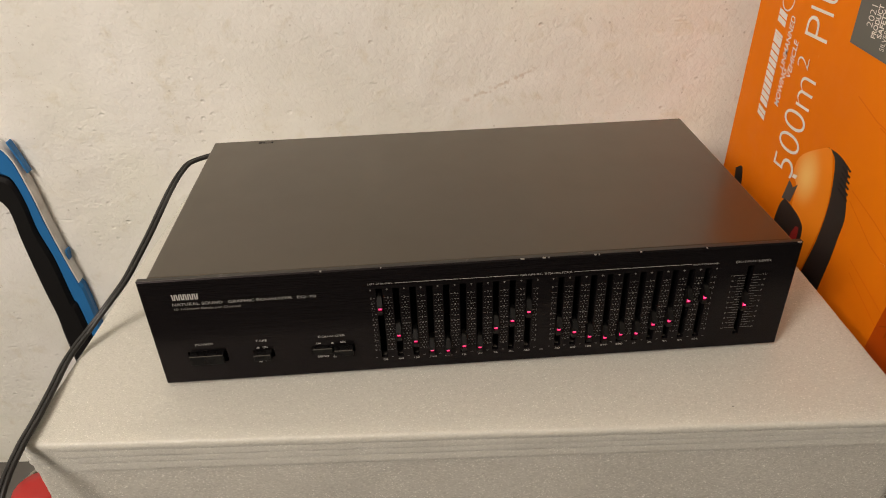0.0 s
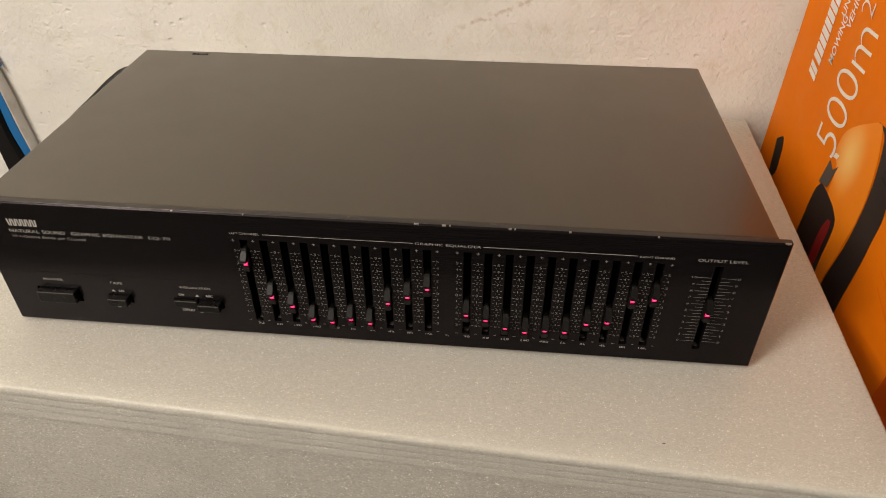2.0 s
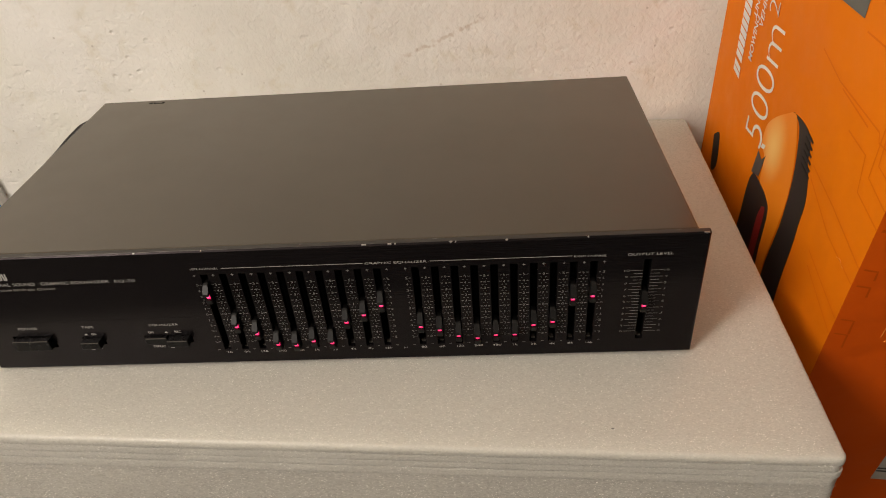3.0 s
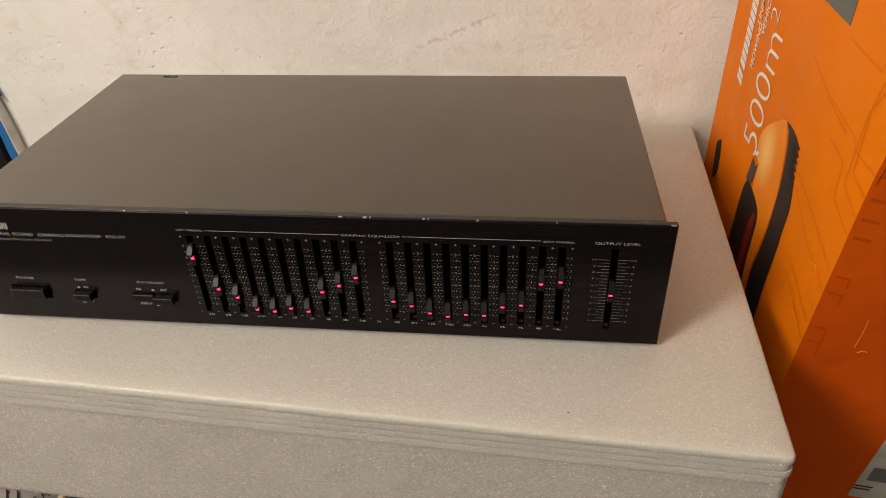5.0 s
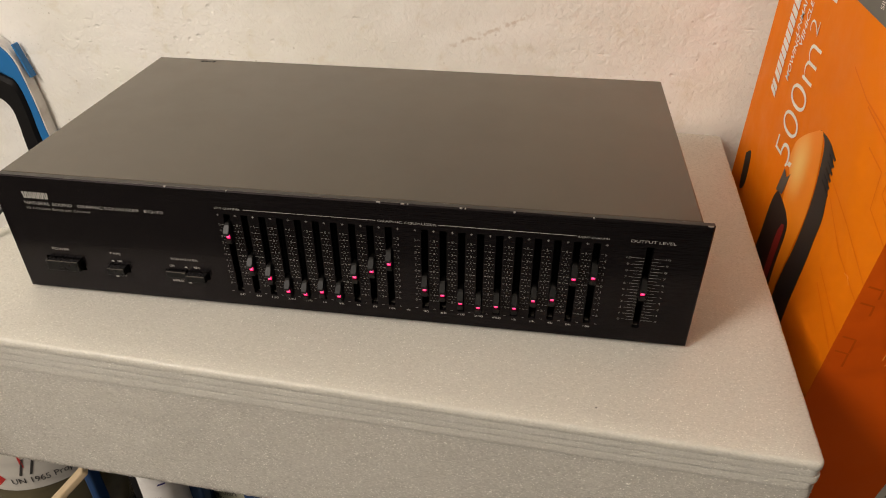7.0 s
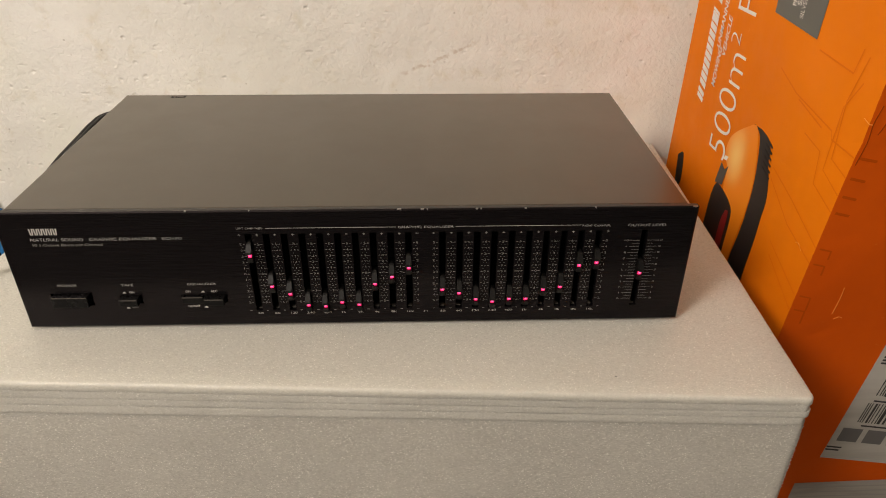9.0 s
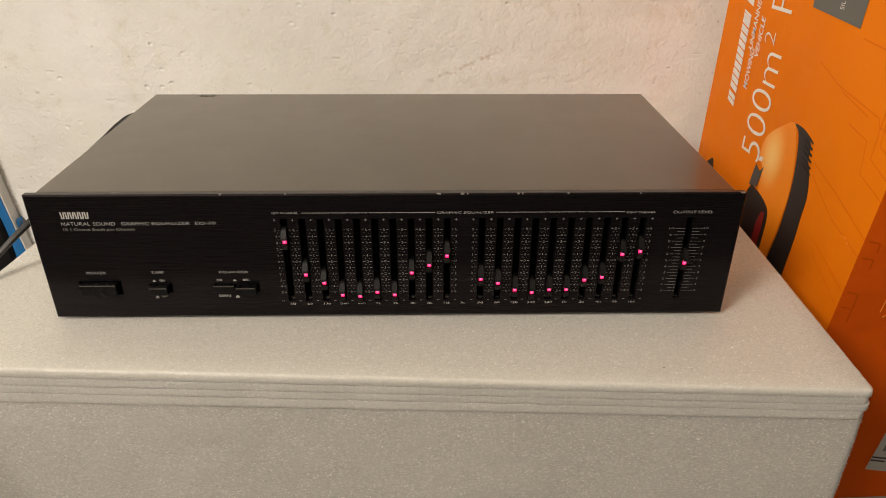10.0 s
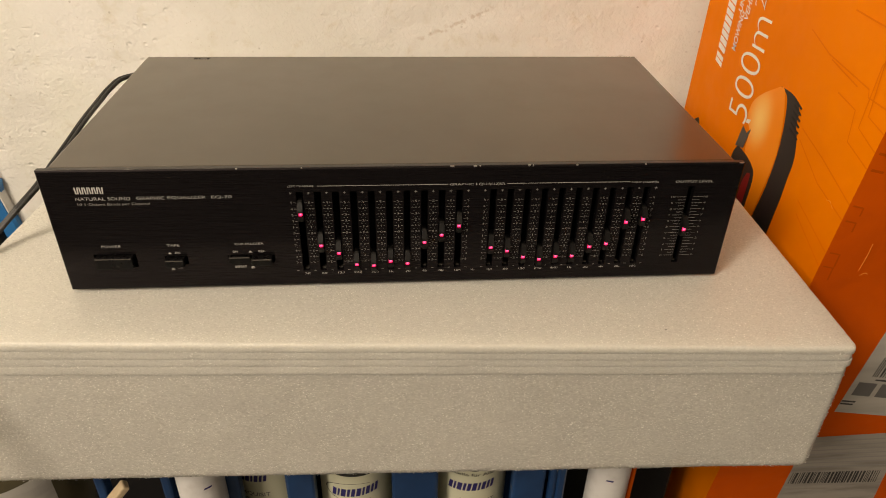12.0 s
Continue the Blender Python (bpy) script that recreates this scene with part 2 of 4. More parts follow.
def block(bm, lo, hi, turn=None, bevel=0.0, cuts=1):
    """A box between two corners, bevelled and then turned by a matrix."""
    size = [h - l for l, h in zip(lo, hi)]
    mid = [(h + l) / 2 for l, h in zip(lo, hi)]
    made = bmesh.ops.create_cube(bm, size=1, matrix=Matrix.Translation(mid) @ Matrix.Diagonal((*size, 1)))["verts"]
    if bevel:
        edges = list({e for v in made for e in v.link_edges})
        made = list({v for f in bmesh.ops.bevel(bm, geom=edges, offset=bevel, segments=cuts, profile=0.5, affect="EDGES")["faces"] for v in f.verts})
    if turn is not None:
        bmesh.ops.transform(bm, matrix=turn, verts=made)
    return made


def boxed(lo, hi, turn=None, bevel=0.0, cuts=1):
    bm = bmesh.new()
    block(bm, lo, hi, turn, bevel, cuts)
    return bm


def smooth(ob):
    for poly in ob.data.polygons:
        poly.use_smooth = True
    return ob


def flow(points, steps=10):
    """A smooth line through the points."""
    p = [Vector(q) for q in points]
    p = [2 * p[0] - p[1], *p, 2 * p[-1] - p[-2]]
    out = []
    for i in range(1, len(p) - 2):
        for s in range(steps):
            t = s / steps
            out.append(0.5 * (2 * p[i] + (p[i + 1] - p[i - 1]) * t + (2 * p[i - 1] - 5 * p[i] + 4 * p[i + 1] - p[i + 2]) * t * t
                              + (3 * p[i] - p[i - 1] - 3 * p[i + 1] + p[i + 2]) * t ** 3))
    out.append(p[-2])
    return out


def tube(bm, points, radius, sides=10):
    rings, side = [], None
    for i, q in enumerate(points):
        d = (points[min(i + 1, len(points) - 1)] - points[max(i - 1, 0)]).normalized()
        side = (d.orthogonal() if side is None else side - d * side.dot(d)).normalized()
        up = d.cross(side)
        rings.append([bm.verts.new(q + radius * (math.cos(a) * side + math.sin(a) * up)) for a in (2 * math.pi * j / sides for j in range(sides))])
    for r, s in zip(rings, rings[1:]):
        for j in range(sides):
            bm.faces.new((r[j], r[(j + 1) % sides], s[(j + 1) % sides], s[j]))
    bm.faces.new(rings[0][::-1]), bm.faces.new(rings[-1])


def lathe(bm, profile, centre, sides=32):
    """A turned body: profile is (radius, height) from bottom to top."""
    rings = []
    for r, z in profile:
        rings.append([bm.verts.new((centre[0] + r * math.cos(a), centre[1] + r * math.sin(a), z)) for a in (2 * math.pi * j / sides for j in range(sides))])
    for r, s in zip(rings, rings[1:]):
        for j in range(sides):
            bm.faces.new((r[j], r[(j + 1) % sides], s[(j + 1) % sides], s[j]))
    bm.faces.new(rings[0][::-1]), bm.faces.new(rings[-1])


def plate(bm, outline, place, thick):
    """A flat shape: outline in (u, v), place maps (u, v, height) to the room."""
    low = [bm.verts.new(place(u, v, 0)) for u, v in outline]
    top = [bm.verts.new(place(u, v, thick)) for u, v in outline]
    n = len(outline)
    bm.faces.new(top)
    for i in range(n):
        bm.faces.new((low[i], low[(i + 1) % n], top[(i + 1) % n], top[i]))
    bmesh.ops.recalc_face_normals(bm, faces=bm.faces)


LETTERS = {}


def word_mesh(text, bold=0.0, shear=0.0):
    """The outlines of a word, scaled to a box of 1 x 1."""
    key = (text, bold, shear)
    if key not in LETTERS:
        curve = bpy.data.curves.new("word", "FONT")
        curve.body, curve.size, curve.offset, curve.shear, curve.resolution_u = text, 1.0, bold, shear, 5
        ob = new("word", curve)
        me = bpy.data.meshes.new_from_object(ob.evaluated_get(bpy.context.evaluated_depsgraph_get()))
        pts = [v.co.copy() for v in me.vertices]
        lo = [min(q[i] for q in pts) for i in (0, 1)]
        hi = [max(q[i] for q in pts) for i in (0, 1)]
        pts = [((q.x - lo[0]) / (hi[0] - lo[0]), (q.y - lo[1]) / max(hi[1] - lo[1], 1e-6)) for q in pts]
        LETTERS[key] = pts, [tuple(f.vertices) for f in me.polygons]
        bpy.data.objects.remove(ob)
        bpy.data.meshes.remove(me)
        bpy.data.curves.remove(curve)
    return LETTERS[key]


def write(bm, text, u0, v0, u1, v1, place, bold=0.012, shear=0.0):
    """Letters that fill the rectangle u0..u1, v0..v1 of a surface."""
    pts, faces = word_mesh(text, bold, shear)
    made = [bm.verts.new(place(u0 + (u1 - u0) * x, v0 + (v1 - v0) * y, 0)) for x, y in pts]
    for f in faces:
        try:
            bm.faces.new([made[i] for i in f])
        except ValueError:
            pass


def bar(bm, u0, v0, u1, v1, place, slant=0.0):
    q = [bm.verts.new(place(u, v, 0)) for u, v in ((u0, v0), (u1, v0), (u1 + slant, v1), (u0 + slant, v1))]
    bm.faces.new(q)


def slab(bm, size, rows, turn, seed, step=0.0013, wave=0.0009, corner=0.006, fuzz=0.0005):
    """A cut sheet of foam: a rounded rectangle whose edge follows rows of (inset, height), wavy along the cut."""
    w, d = size[0] / 2, size[1] / 2
    line = []
    for cx, cy, a0 in ((w, d, 0), (-w, d, 90), (-w, -d, 180), (w, -d, 270)):
        mx, my = cx - math.copysign(corner, cx), cy - math.copysign(corner, cy)
        for a in (0, 15, 30, 45, 60, 75, 90):
            out = Vector((math.cos(radians(a0 + a)), math.sin(radians(a0 + a)), 0))
            line.append((Vector((mx, my, 0)) + out * corner, out))
    dense = []
    for (p0, o0), (p1, o1) in zip(line, line[1:] + line[:1]):
        n = max(1, int((p1 - p0).length / step))
        dense += [(p0.lerp(p1, i / n), o0.lerp(o1, i / n).normalized()) for i in range(n)]
    rings = []
    for inset, z in rows:
        ring = []
        for q, out in dense:
            j = noise.noise(Vector((q.x * 45, q.y * 45, z * 60 + seed * 7.3))) * wave + noise.noise(Vector((q.x * 620, q.y * 620, z * 620 + seed))) * fuzz
            ring.append(bm.verts.new(turn @ (Vector((q.x, q.y, z)) + out * (j - inset))))
        rings.append(ring)
    n = len(dense)
    for r, s in zip(rings, rings[1:]):
        for i in range(n):
            bm.faces.new((r[i], r[(i + 1) % n], s[(i + 1) % n], s[i]))
    for ring, z, flip in ((rings[0], rows[0][1], True), (rings[-1], rows[-1][1], False)):
        for k in (0.93, 0.8, 0.5, 0.2):
            inner = [bm.verts.new(turn @ Vector((q.x * k, q.y * k, z))) for q, out in dense]
            for i in range(n):
                f = (ring[i], ring[(i + 1) % n], inner[(i + 1) % n], inner[i])
                bm.faces.new(f[::-1] if flip else f)
            ring = inner
        mid = bm.verts.new(turn @ Vector((0, 0, z)))
        for i in range(n):
            f = (ring[i], ring[(i + 1) % n], mid)
            bm.faces.new(f[::-1] if flip else f)


# ---- the room ----
GROUND = -0.47
WALL = pose(0.035, 0.349, 0, 0, 0, -2.7)
def setting(name, lo, hi, material, label, turn=None):
    return tagged(part(name, boxed(lo, hi, turn), material), label, name.split("_")[0], kind="structure")


wall = tagged(part("wall_north", boxed((-1.6, 0, GROUND - 0.1), (1.6, 0.12, 1.95)), "plaster"), "rough whitewashed plaster wall with pits and a brown streak", "wall", kind="structure")
wall.matrix_world = WALL
# out of view: side walls and ceiling close the room and shape its bounce
setting("wall_south", (-1.8, -2.4, GROUND - 0.1), (1.8, -2.28, 1.95), "room_paint", "unseen wall behind the viewer, kept dark to limit bounce")
setting("wall_west", (-1.72, -2.28, GROUND - 0.1), (-1.6, 0.30, 1.95), "room_paint", "unseen side wall, kept dark to limit bounce")
setting("wall_east", (1.6, -2.28, GROUND - 0.1), (1.72, 0.26, 1.95), "room_paint", "unseen side wall, kept dark to limit bounce")
setting("floor", (-1.8, -2.4, GROUND - 0.05), (1.8, 0.5, GROUND), "concrete", "bare grey concrete floor")
setting("ceiling", (-1.8, -2.4, 1.95), (1.8, 0.5, 2.05), "ceiling_paint", "unseen ceiling, kept pale to bounce light down")

# ---- foam pack that carries the equalizer ----
FOAM = pose(0.0, 0.142, 0.0, 0, 0, -3.2)
# top, thickness, and how far its ends stand out
SHEETS = ((0.0, 0.0049, 0.0), (-0.0049, 0.0045, -0.0009), (-0.0094, 0.0043, 0.0003), (-0.0137, 0.0052, -0.0012))
# the stack and the block are a little thicker at the end far from the carton
thicker = lambda x: 1.10 + 0.42 * max(0.0, 0.28 - x)
for i, (top, thick, jut) in enumerate(SHEETS):
    bm = bmesh.new()
    rows = [(0.00021, top - thick), (0.00010, top - thick + 0.0003), (0.00010, top - thick * 0.7)]
    if i == 0:
        rows += [(0.00010, top - 0.0026), (0.0003, top - 0.0016), (0.0008, top - 0.0008), (0.0015, top - 0.0003), (0.0026, top)]
    else:
        rows += [(0.00010, top - thick * 0.3), (0.00010, top - 0.0003), (0.00021, top)]
    slab(bm, (0.577 + 2 * jut, 0.412), rows, FOAM, 0, step=0.0008, wave=0.00025, corner=0.0050, fuzz=0.00020)
    for v in bm.verts:
        v.co.z *= thicker(v.co.x)
    sheet = part("foam_sheet", bm, "foam", thing("foam_sheet", (0, 0.142, top - thick), "thin white pearly foam sheet in a stack", "foam sheet", "stack of foam sheets"))
    smooth(sheet)
    sheet.data.set_sharp_from_angle(angle=radians(62))
bm = bmesh.new()
rows = [(0.0085, -0.1118), (0.0050, -0.1108), (0.0028, -0.1085), (0.0018, -0.106)] + [(0.0013, -0.104 + 0.0013 * j) for j in range(64)] + [(0.0013, -0.0200), (0.0015, -0.0189)]
slab(bm, (0.577, 0.412), rows, FOAM, 3, step=0.0010, wave=0.00035, corner=0.007, fuzz=0.00035)
sag = lambda x: 0.031 * max(0.0, 0.25 - x)
for v in bm.verts:
    down = max(0.0, -0.0189 - v.co.z) / 0.0929
    if v.co.x > 0.24:
        v.co.x += 0.0022
    v.co.z -= sag(v.co.x) * down + 0.0189 * (thicker(v.co.x) - 1) * (1 - down)
foam_low = lambda x: -0.1126 - sag(x)
foam = part("foam_body", bm, "foam_block", thing("foam_block", (0, 0.142, -0.1118), "thick white pearly foam block under thinner sheets", "foam block"))
smooth(foam)


def bead_grain(count, spot, seed, parent, grow=1.0):
    """Many tiny cell walls, coloured pale as glints, that stick out of a cut foam face: spot gives (x, y, z, outward)
    in the pack's own axes.
    """
    rng = random.Random(seed)
    verts, faces = [], []
    for i in range(count):
        x, y, z, out = spot(rng)
        size = grow * (0.00010 + 0.00026 * rng.random() ** 2)
        tip = (Vector(out) + 0.6 * Vector((rng.gauss(0, 1), rng.gauss(0, 1), rng.gauss(0, 1)))).normalized()
        side = tip.orthogonal().normalized()
        side.rotate(Matrix.Rotation(rng.uniform(0, 6.28), 3, tip))
        other = tip.cross(side)
        if z < -0.0190:
            down = (-0.0189 - z) / 0.0929
            z -= sag(x) * down + 0.0189 * (thicker(x) - 1) * (1 - down)
        else:
            z *= thicker(x)
        c = Vector((x, y, z)) + Vector(out) * rng.uniform(-0.0001, 0.00014)
        for u, v in ((-1, -0.6), (1, -0.8), (0.7, 1.0), (-0.8, 0.7)):
            off = size * (u * side + v * other)
            off.x *= 1.6 if abs(out[1]) > 0.5 else 1.0
            verts.append(FOAM @ (c + off) - parent.location)
        faces.append((4 * i, 4 * i + 1, 4 * i + 2, 4 * i + 3))
    me = bpy.data.meshes.new("foam_grain")
    me.from_pydata(verts, [], faces)
    me.materials.append(MATS["foam_glint_bead"])
    ob = new("foam_grain", me)
    ob.parent = parent


FW, FD = 0.2885, 0.206
bead_grain(20000, lambda g: (g.uniform(-FW + 0.008, FW - 0.006), -FD + 0.0012, g.uniform(-0.1065, -0.0205), (0, -1, 0)), 1, foam.parent)
bead_grain(6000, lambda g: (FW + 0.0010, g.uniform(-FD + 0.006, FD), g.uniform(-0.1065, -0.0205), (1, 0, 0)), 2, foam.parent)
bead_grain(900, lambda g: (FW - 0.0014 + g.uniform(-0.001, 0.001), -FD + 0.0036 + g.uniform(-0.001, 0.001), g.uniform(-0.1065, -0.022), (0.7, -0.7, 0)), 3, foam.parent)
bead_grain(12000, lambda g: (g.uniform(-FW + 0.008, FW - 0.006), -FD + 0.0003, g.uniform(-0.018, -0.004), (0, -1, 0)), 4, sheet.parent)
bead_grain(2600, lambda g: (FW - 0.0015, g.uniform(-FD + 0.006, FD), -0.0012, (0.7, 0, 0.7)), 5, sheet.parent)
bead_grain(21000, lambda g: (g.uniform(-FW + 0.01, FW - 0.01), -FD + 0.003 + 0.14 * g.random() ** 1.3, 0.0001, (0, 0, 1)), 7, sheet.parent)
bead_grain(2600, lambda g: (FW - 0.0006 - 0.0010 * g.random(), g.uniform(-FD + 0.004, FD - 0.004), g.uniform(-0.0030, -0.0006), (0.9, 0, 0.45)), 8, sheet.parent)
bead_grain(2600, lambda g: (g.uniform(-FW + 0.008, FW - 0.008), -FD + 0.0030 + 0.003 * g.random(), g.uniform(-0.1104, -0.1085), (0, -0.7, -0.7)), 9, foam.parent)
# one dark crumb on the top sheet
part("crumb_body", boxed((0.1613, -0.0572, 0.0001), (0.1629, -0.0567, 0.0006), bevel=0.0002), "label_ink", thing("crumb", (0.162, -0.057, 0), "tiny dark crumb lying on white foam", "crumb"))

# ---- graphic equalizer ----
eq = thing("graphic_equalizer", (0, 0.1, 0), "black graphic equalizer with red-lit sliders on white foam", "equalizer")
PW, PZ0, PZ1 = 0.2175, 0.002, 0.0876
LEFT0, RIGHT0, PITCH_L, PITCH_R = -0.0700, 0.0515, 0.01110, 0.01105
SLOT_Z0, SLOT_Z1, HALF = 0.0132, 0.0715, 0.0021
slots = [LEFT0 + PITCH_L * (i + 0.5) for i in range(10)] + [RIGHT0 + PITCH_R * (i + 0.5) for i in range(10)] + [0.1857]
holes = [(x - HALF, x + HALF, SLOT_Z0, SLOT_Z1) for x in slots]
holes += [(-0.1975, -0.1712, 0.0190, 0.0288), (-0.1538, -0.1394, 0.0203, 0.0266), (-0.1140, -0.0842, 0.0203, 0.0264)]


def front_plate():
    """The plate with all its openings cut through, chamfered along its outer edge."""
    bm = bmesh.new()
    cham, thick = 0.0007, 0.0042
    xs = sorted({-PW, -PW + cham, PW - cham, PW, *[h[0] for h in holes], *[h[1] for h in holes]})
    zs = sorted({PZ0, PZ0 + cham, PZ1 - cham, PZ1, *[h[2] for h in holes], *[h[3] for h in holes]})
    rim = lambda x, z: x in (-PW, PW) or z in (PZ0, PZ1)
    front = {(i, j): bm.verts.new((x, cham if rim(x, z) else 0.0, z)) for i, x in enumerate(xs) for j, z in enumerate(zs)}
    back = {(i, j): bm.verts.new((x, thick, z)) for i, x in enumerate(xs) for j, z in enumerate(zs)}
    def solid(i, j):
        if not (0 <= i < len(xs) - 1 and 0 <= j < len(zs) - 1):
            return False
        x, z = (xs[i] + xs[i + 1]) / 2, (zs[j] + zs[j + 1]) / 2
        return not any(a < x < b and c < z < d for a, b, c, d in holes)
    for i in range(len(xs) - 1):
        for j in range(len(zs) - 1):
            if not solid(i, j):
                continue
            bm.faces.new([front[k] for k in ((i, j), (i + 1, j), (i + 1, j + 1), (i, j + 1))])
            bm.faces.new([back[k] for k in ((i, j), (i, j + 1), (i + 1, j + 1), (i + 1, j))])
            for (di, dj), (p0, p1) in {(-1, 0): ((i, j), (i, j + 1)), (1, 0): ((i + 1, j + 1), (i + 1, j)), (0, -1): ((i + 1, j), (i, j)), (0, 1): ((i, j + 1), (i + 1, j + 1))}.items():
                if not solid(i + di, j + dj):
                    bm.faces.new((front[p0], front[p1], back[p1], back[p0]))
    bmesh.ops.delete(bm, geom=[v for v in bm.verts if not v.link_faces], context="VERTS")
    bmesh.ops.recalc_face_normals(bm, faces=bm.faces)
    return bm


face = part("front_plate", front_plate(), "brushed_black", eq, "black brushed metal front plate")
part("plate_edge", boxed((-PW + 0.0004, 0.0008, PZ1 - 0.0001), (PW - 0.0004, 0.0040, PZ1 + 0.0003), bevel=0.0001), "plate_edge", face, "upper plate edge worn to bare metal")
# black sheet in place of the shade behind the plate's openings
part("slot_backing", boxed((-0.2090, 0.0300, 0.008), (0.2090, 0.0310, 0.084)), "slot_shade", eq, "black sheet for the shade inside the case")

# folded sheet cover, its top rising slightly to the back
bm = bmesh.new()
CW, CY0, CY1, CZ0, CZ1 = 0.2122, 0.0043, 0.2145, 0.0876, 0.0928
made = block(bm, (-CW, CY0, 0.006), (CW, CY1, CZ0), bevel=0.0012, cuts=2)
for v in bm.verts:
    if v.co.z > 0.05:
        v.co.z += (CZ1 - CZ0) * (v.co.y - CY0) / (CY1 - CY0)
bmesh.ops.delete(bm, geom=[f for f in bm.faces if all(v.co.y < CY0 + 0.0002 for v in f.verts)], context="FACES")
cover = part("cover", bm, "lacquered_steel", eq, "satin dark grey-brown sheet metal cover")
slope = lambda y: CZ0 + (CZ1 - CZ0) * (y - CY0) / (CY1 - CY0)
# no cut in the cover: black blocks give the notch its shade
bm = bmesh.new()
for x0, x1 in ((-0.1722, -0.1690), (-0.1684, -0.1594)):
    block(bm, (x0, 0.2070, slope(0.2085) - 0.0005), (x1, 0.2098, slope(0.2085) + 0.00012), bevel=0.0001)
part("vent_slot", bm, "slot_shade", cover, "black block painting the shade of a small rear notch")
part("vent_dust", boxed((-0.1668, 0.2076, slope(0.2085)), (-0.1612, 0.2092, slope(0.2085) + 0.0003), bevel=0.0001), "dust_and_highlight", cover)
for x in (-0.17, 0.17):
    for y in (0.03, 0.185):
        bm = bmesh.new()
        lathe(bm, ((0.010, 0.0), (0.012, 0.0015), (0.012, 0.0062)), (x, y), 16)
        part("foot", bm, "rubber_black", eq)
# chips along the upper edge
rng = random.Random(12)
for x, w in ((-0.101, 0.0011), (-0.062, 0.0006), (0.029, 0.0024), (0.0435, 0.0020), (0.0472, 0.0007), (0.0775, 0.0015), (0.0805, 0.0006), (0.108, 0.0011), (0.152, 0.0007), (0.2135, 0.0028)):
    bm = bmesh.new()
    n = max(2, int(w / 0.0005))
    for k in range(n):
        drop = rng.uniform(0.0002, 0.0006)
        block(bm, (x + w * k / n, -0.00006, PZ1 - drop), (x + w * (k + 1.15) / n, 0.0009, PZ1 + 0.00034), bevel=0.00008)
    part("paint_chip", bm, "bare_aluminium", face, "bright chip in the black finish")

# sliders
RED = (0.0575, 0.0345, 0.0285, 0.0195, 0.0185, 0.0215, 0.0195, 0.0355, 0.0408, 0.0474,
       0.0305, 0.0275, 0.0225, 0.0205, 0.0225, 0.0225, 0.0295, 0.0315, 0.0478, 0.0497, 0.0414)
def slider_body():
    bm = bmesh.new()
    side = [(0.006, 0.0082), (-0.0008, 0.0086), (-0.0022, 0.0078), (-0.0056, 0.0036), (-0.0060, 0.0026), (-0.0057, 0.0020), (-0.0026, 0.0019),
            (-0.0026, -0.0019), (-0.0038, -0.0021), (-0.0034, -0.0052), (-0.0012, -0.0060), (0.006, -0.0058)]
    plate(bm, side, lambda u, v, t: (t - 0.00185, u, v), 0.0037)
    bm.faces.new([v for v in bm.verts if abs(v.co.x + 0.00185) < 1e-6])
    bmesh.ops.recalc_face_normals(bm, faces=bm.faces)
    for v in bm.verts:
        if v.co.z > 0.0070:
            v.co.x *= 0.80
    bmesh.ops.bevel(bm, geom=[e for e in bm.edges if abs(e.verts[0].co.x - e.verts[1].co.x) < 1e-6], offset=0.00035, segments=2, affect="EDGES")
    return bm


def light_window():
    return boxed((-0.0012, -0.0031, -0.0016), (0.0012, -0.0024, 0.0016), bevel=0.0004, cuts=2)


knob_mesh = light_mesh = None
for x, z in zip(slots, RED):
    if knob_mesh is None:
        knob = part("slider_knob", slider_body(), "knob_plastic", eq)
        knob_mesh = knob.data
        lens = part("light_window", light_window(), "red_light", knob, "glowing magenta-red light window")
        light_mesh = lens.data
        # meshes were moved by the thing's own place; bring them back to the knob's middle
        for me in (knob_mesh, light_mesh):
            for v in me.vertices:
                v.co -= Vector((0, -0.1, 0))
    else:
        knob = new("slider_knob", knob_mesh)
        knob.parent = eq
        lens = new("light_window", light_mesh)
        lens.parent = knob
        lens["label"] = "glowing magenta-red light window"
    knob.location = (x, -0.1, z)
    if z == RED[-1]:
        knob["label"] = "output level slider knob"
for i, x in enumerate(slots):
    h = 0.0005 + 0.0006 * ((i * 7) % 5) / 5
    part("lint", boxed((x - 0.0012, 0.0025, SLOT_Z0), (x + 0.0014, 0.0060, SLOT_Z0 + h), bevel=0.0004), "dust_and_highlight", eq)

# push buttons
def button(x0, x1, z0, z1, out, name, label=""):
    ob = part(name, boxed((x0, -out, z0), (x1, 0.008, z1), bevel=0.00045, cuts=2), "button_plastic", eq, label)
    # highlight along the top edge, put in as a pale strip
    bm = boxed((x0 + 0.0005, -out - 0.00005, z1 - 0.0005), (x1 - 0.0005, -out + 0.0004, z1 - 0.00005))
    part("button_edge", bm, "dust_and_highlight", ob, "pale strip painting the upper edge's highlight")


button(-0.1962, -0.1730, 0.0200, 0.0278, 0.0042, "power_button", "wide black power button")
button(-0.1530, -0.1410, 0.0208, 0.0260, 0.0050, "tape_button")
button(-0.1134, -0.0995, 0.0208, 0.0258, 0.0022, "equalizer_button", "pressed-in black button")
button(-0.0985, -0.0853, 0.0208, 0.0258, 0.0052, "record_button")

# white print on the plate
on_face = lambda u, v, t: (u, -0.00012, v)
def legend(text, u0, v0, u1, v1, bold=-0.009, shear=0.0, material="print_white", name="legend"):
    bm = bmesh.new()
    write(bm, text, u0, v0, u1, v1, on_face, bold, shear)
    return part(name, bm, material, face)


